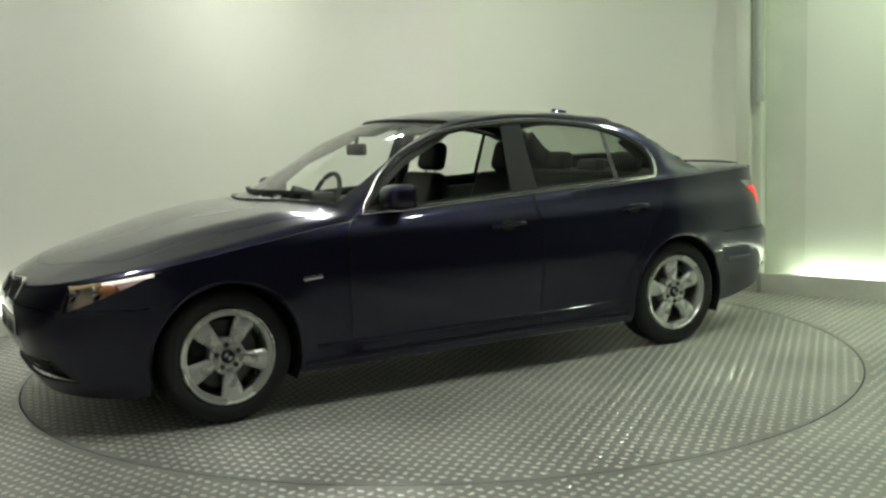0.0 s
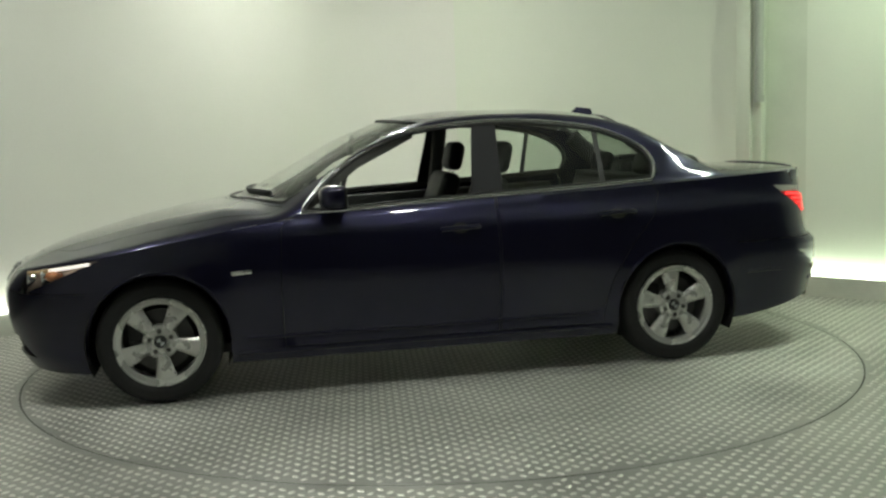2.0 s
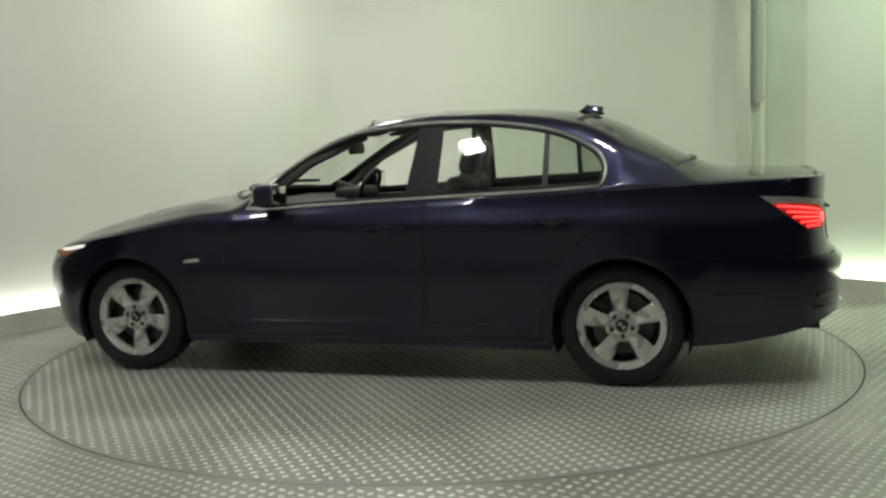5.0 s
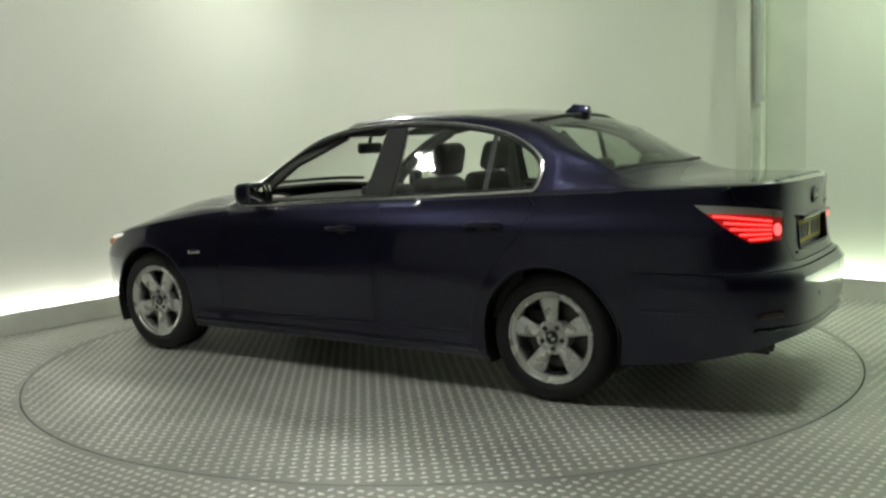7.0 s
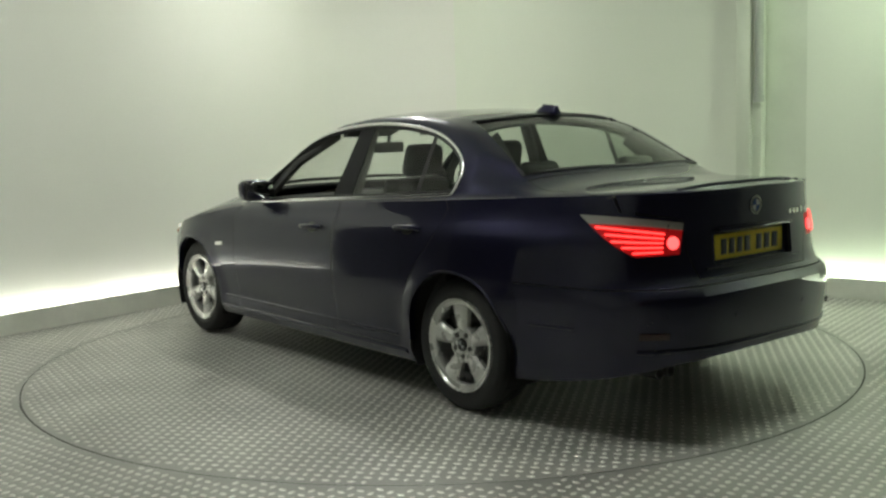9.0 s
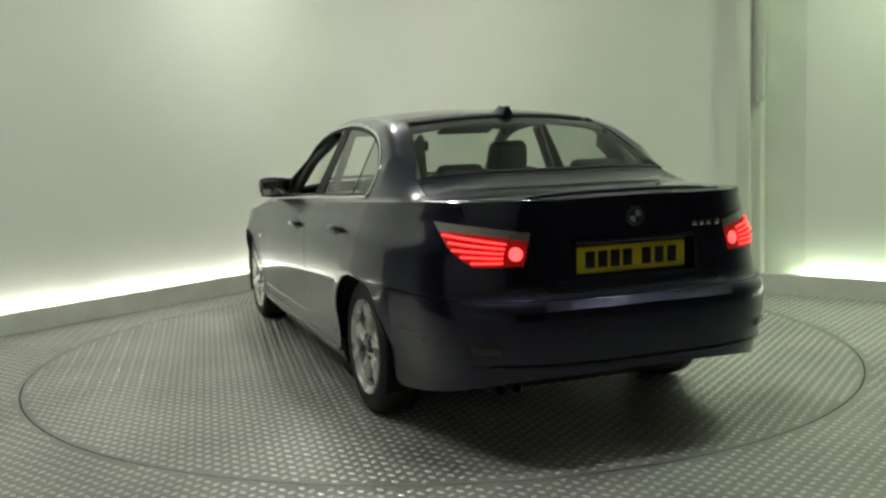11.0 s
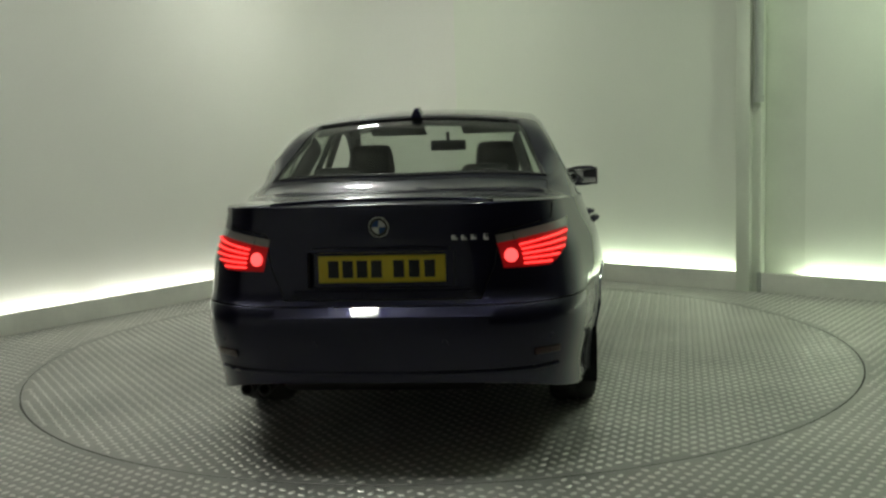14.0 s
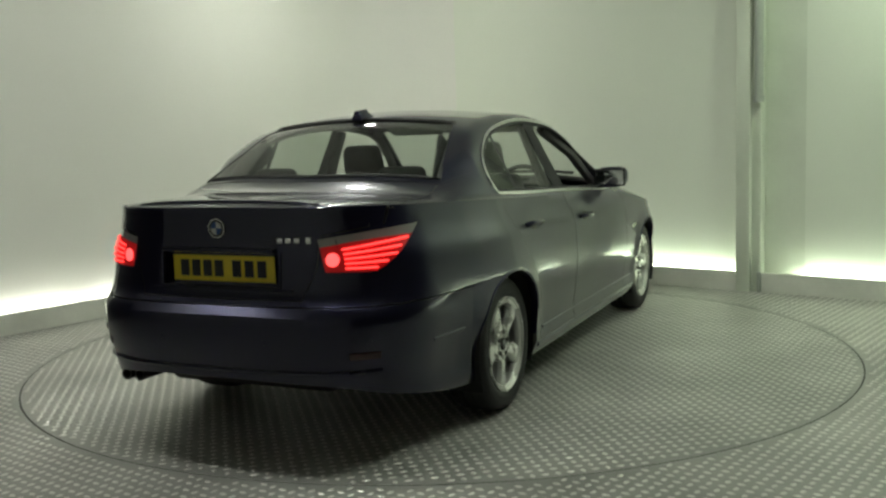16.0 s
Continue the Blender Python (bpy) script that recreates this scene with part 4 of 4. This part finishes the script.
    # axles, exhaust, sump shapes seen under the car
    for x in AXLES:
        part("axle", tube([(x, -0.70, 0.30), (x, 0.70, 0.30)], 0.035, 10), BLACK_TRIM, body)
    part("silencer", box(0.30, 0.90, 0.14, -2.12, 0.05, 0.315, 0.05, 3), ALLOY_DARK, body, "grey exhaust silencer")
    for yy in (0.60, 0.525):
        part("tailpipe", lathe([(0.022, -2.43), (0.028, -2.43), (0.028, -2.25), (0.022, -2.25)], 20, "X", close=True), ALLOY_DARK, body, "dull chrome tailpipe", matrix=Matrix.Translation((0, yy, 0.306)))

    for x, side, a in ((AXLES[0], 1, 49), (AXLES[1], 1, 13), (AXLES[0], -1, 30), (AXLES[1], -1, 62)):
        wheel(car, x, side, a)

    # roof fin, badge, lettering bars, number plates
    c, nrm = on_top(-1.20, 0.0, -0.003)
    fin = box(0.15, 0.060, 0.052, 0, 0, 0.025, 0.012, 3)
    for v in fin.verts:
        if v.co.z > 0.025:
            v.co.x = v.co.x * 0.72 - 0.012
            v.co.y *= 0.5
    part("roof_fin", fin, PAINT, car, "body-coloured shark fin aerial", matrix=Matrix.Translation((c.x, 0, c.z)) @ Matrix.Rotation(radians(-7), 4, "Y"))
    c, nrm = on_end(0, 0.985, -1, 0.001)
    m = Matrix.Translation(c) @ nrm.to_track_quat("Z", "Y").to_matrix().to_4x4()
    bd = part("boot_badge", lathe([(0.0001, 0), (0.041, 0), (0.041, 0.004), (0.037, 0.006), (0.0001, 0.0065)], 32, "Z"), BLACK_TRIM, car, "round badge in plain quarters", matrix=m)
    for k, mt in enumerate((BADGE_WHITE, BADGE_BLUE, BADGE_WHITE, BADGE_BLUE)):
        q = bmesh.new()
        q.faces.new([q.verts.new((0, 0, 0.0085))] + [q.verts.new((0.027 * math.cos(math.pi / 2 * (k + j / 8)), 0.027 * math.sin(math.pi / 2 * (k + j / 8)), 0.0085)) for j in range(9)])
        part("badge_quarter", q, mt, bd)
    part("badge_ring", lathe([(0.038, 0.004), (0.041, 0.004), (0.041, 0.009), (0.038, 0.009)], 32, "Z", close=True), CHROME, bd)
    for k, (wd, yy) in enumerate(((0.030, -0.30), (0.030, -0.338), (0.030, -0.376), (0.026, -0.425))):
        c, nrm = on_end(yy, 0.935, -1, 0.003)
        part("model_bar", box(wd * 0.8, 0.020 if k < 3 else 0.026, 0.004, 0, 0, 0, 0.001), CHROME, car, "chrome model lettering bar", matrix=Matrix.Translation(c) @ nrm.to_track_quat("Z", "Y").to_matrix().to_4x4())
    x_face = on_end(0, 0.81, -1)[0].x
    plate = new("number_plate")
    plate.parent = car
    plate.matrix_basis = pose(x_face + 0.026, 0, 0.812)
    plate["label"] = "yellow rear number plate"
    part("plate_panel", box(0.005, 0.52, 0.111, 0, 0, 0, 0.002), PLATE_YELLOW, plate)
    # plain bars in place of the characters
    for yy in (0.198, 0.139, 0.080, 0.021, -0.070, -0.133, -0.196):
        part("plate_bar", box(0.003, 0.044, 0.070, -0.0035, yy, 0, 0.0008), PLATE_INK, plate, "dark bar")
    for s in (-1, 1):
        part("plate_lamp", box(0.02, 0.06, 0.012, x_face + 0.016, s * 0.12, 0.879, 0.003), BLACK_TRIM, car)
    part("boot_handle_strip", box(0.022, 0.56, 0.018, x_face - 0.010, 0, 0.893, 0.005), PAINT, car)
    part("lower_plate_strip", tube([(x_face - 0.014 + 0.08 * y * y, y, 0.732) for y in [0.36 * (i / 6 - 1) for i in range(13)]], 0.006, 6), PAINT, car, "body-coloured strip below the plate")
    fp = new("number_plate")
    fp.parent = car
    fp.matrix_basis = pose(2.285, 0, 0.475)
    fp["label"] = "white front number plate"
    part("plate_panel", box(0.005, 0.52, 0.111, 0, 0, 0, 0.002), WALL, fp)
    for yy in (0.198, 0.139, 0.080, 0.021, -0.070, -0.133, -0.196):
        part("plate_bar", box(0.003, 0.044, 0.070, 0.0035, yy, 0, 0.0008), PLATE_INK, fp, "dark bar")

    # wipers on the windscreen
    for y0, y1 in ((0.50, -0.08), (-0.04, -0.55)):
        pts = [on_top(0.93 - 0.24 * (y / 0.7) ** 2, y, 0.010)[0] for y in [y0 + (y1 - y0) * i / 8 for i in range(9)]]
        wp = part("wiper", tube(pts, 0.008, 6), BLACK_TRIM, car, "black wiper arm")
        part("blade", tube([p - Vector((0, 0, 0.010)) for p in pts], 0.005, 6), BLACK_TRIM, wp)
    part("scuttle", tube([on_top(1.025 - 0.30 * (y / 0.74) ** 2, y, -0.010)[0] for y in [0.70 * (i / 10 - 1) for i in range(21)]], 0.015, 8), BLACK_TRIM, car, "black plastic scuttle panel")

    # cabin
    cabin = new("cabin")
    cabin.parent = car
    bm2 = box(0.54, 1.36, 0.24, 0.68, 0, 0.84, 0.07, 4)
    for v in bm2.verts:
        if v.co.z > 0.88 and v.co.x < 0.6:
            v.co.z -= 0.01
    part("dashboard", bm2, DASH, cabin)
    part("instrument_hood", box(0.20, 0.36, 0.09, 0.44, -0.36, 0.965, 0.03, 3), DASH, cabin)
    part("cabin_floor", box(2.7, 1.36, 0.04, -0.45, 0, 0.30, 0.01), DASH, cabin)
    part("centre_console", box(1.1, 0.24, 0.22, 0.05, 0, 0.42, 0.04, 3), DASH, cabin)
    part("parcel_shelf", box(0.50, 1.20, 0.04, -1.62, 0, 1.045, 0.015), DASH, cabin)
    part("rear_bulkhead", box(0.05, 1.30, 0.65, -1.50, 0, 0.72, 0.01), DASH, cabin)
    for s in (-1, 1):
        part("door_card", box(1.95, 0.06, 0.60, -0.28, s * 0.775, 0.66, 0.02, turn=Matrix.Rotation(radians(1.6), 4, "Y")), DASH, cabin)
        part("inner_pillar", tube([(-0.37, s * 0.745, 0.98), (-0.385, s * 0.665, 1.20), (-0.39, s * 0.60, 1.37)], 0.045, 8, flat=0.5), HEADLINER, cabin)
        part("rear_pillar_lining", tube([(-1.66, s * 0.62, 1.03), (-1.50, s * 0.575, 1.15), (-1.32, s * 0.52, 1.30)], 0.060, 10, flat=0.4), DASH, cabin)
        part("front_pillar_lining", tube([(0.64, s * 0.735, 0.98), (0.36, s * 0.66, 1.20), (0.03, s * 0.575, 1.355)], 0.030, 8), HEADLINER, cabin)
        part("sun_visor", box(0.16, 0.36, 0.018, 0.04, s * 0.30, 1.375, 0.006, turn=Matrix.Rotation(radians(18), 4, "Y")), HEADLINER, cabin)
    bm2 = bmesh.new()
    rows = []
    for i in range(13):
        x = 0.02 - 1.24 * i / 12
        rows.append([bm2.verts.new((x, 0.54 * (j / 8 - 1), on_top(x, 0.54 * (j / 8 - 1))[0].z - 0.035)) for j in range(17)])
    for p, q in zip(rows, rows[1:]):
        for j in range(16):
            bm2.faces.new((p[j], p[j + 1], q[j + 1], q[j]))
    thicken(part("headliner", bm2, HEADLINER, cabin, "pale grey headliner"), 0.01)
    part("rear_view_mirror", box(0.03, 0.24, 0.07, 0.30, 0, 1.270, 0.014, 3), BLACK_TRIM, cabin)
    part("mirror_stalk", tube([(0.305, 0, 1.28), (0.285, 0, 1.36)], 0.012, 8), BLACK_TRIM, cabin)
    sw = new("steering_wheel")
    sw.parent = car
    sw.matrix_basis = Matrix.Translation((0.37, -0.36, 0.95)) @ Matrix.Rotation(radians(-24), 4, "Y")
    part("wheel_rim", tube([(0, 0.185 * math.cos(2 * math.pi * i / 40), 0.185 * math.sin(2 * math.pi * i / 40)) for i in range(40)], 0.015, 8, closed=True), DASH, sw)
    part("airbag_boss", box(0.05, 0.17, 0.13, 0.01, 0, -0.01, 0.02, 3), DASH, sw)
    for a in (0, 180, 270):
        part("wheel_spoke", tube([(0.005, 0.05 * math.cos(radians(a)), 0.05 * math.sin(radians(a))), (0, 0.18 * math.cos(radians(a)), 0.18 * math.sin(radians(a)))], 0.014, 8), DASH, sw)
    part("column", tube([(0.02, 0, 0), (0.22, 0, -0.02)], 0.04, 10), DASH, sw)
    seat(car, -0.07, 0.37)
    seat(car, 0.04, -0.37)
    # rear bench
    bench = new("rear_bench")
    bench.parent = car
    part("bench_cushion", box(0.52, 1.30, 0.18, -0.93, 0, 0.45, 0.06, 3), LEATHER, bench)
    part("bench_back", box(0.15, 1.26, 0.62, -1.33, 0, 0.76, 0.06, 3, turn=Matrix.Rotation(radians(-24), 4, "Y")), LEATHER, bench)
    for y in (0.37, 0.0, -0.37):
        part("rear_headrest", box(0.09, 0.25, 0.14 if y else 0.10, -1.485, y, 1.125 if y else 1.095, 0.04, 3, turn=Matrix.Rotation(radians(-16), 4, "Y")), LEATHER, bench)
    return car


room()
TURNTABLE = floor_and_turntable()
CAR = saloon()


def motions():
    # the turntable carries the car round at a steady pace
    rows_t, rows_c = [], []
    for i in range(17):
        t = 1.0 * i
        a = -150.1 - 9.04 * t
        turn = pose(0, 0, 0, 0, 0, a)
        rows_t.append((t, turn))
        rows_c.append((t, turn @ Matrix.Translation((0.2307, -0.0266, 0.0022))))
    walk(TURNTABLE, rows_t)
    walk(CAR, rows_c)


motions()
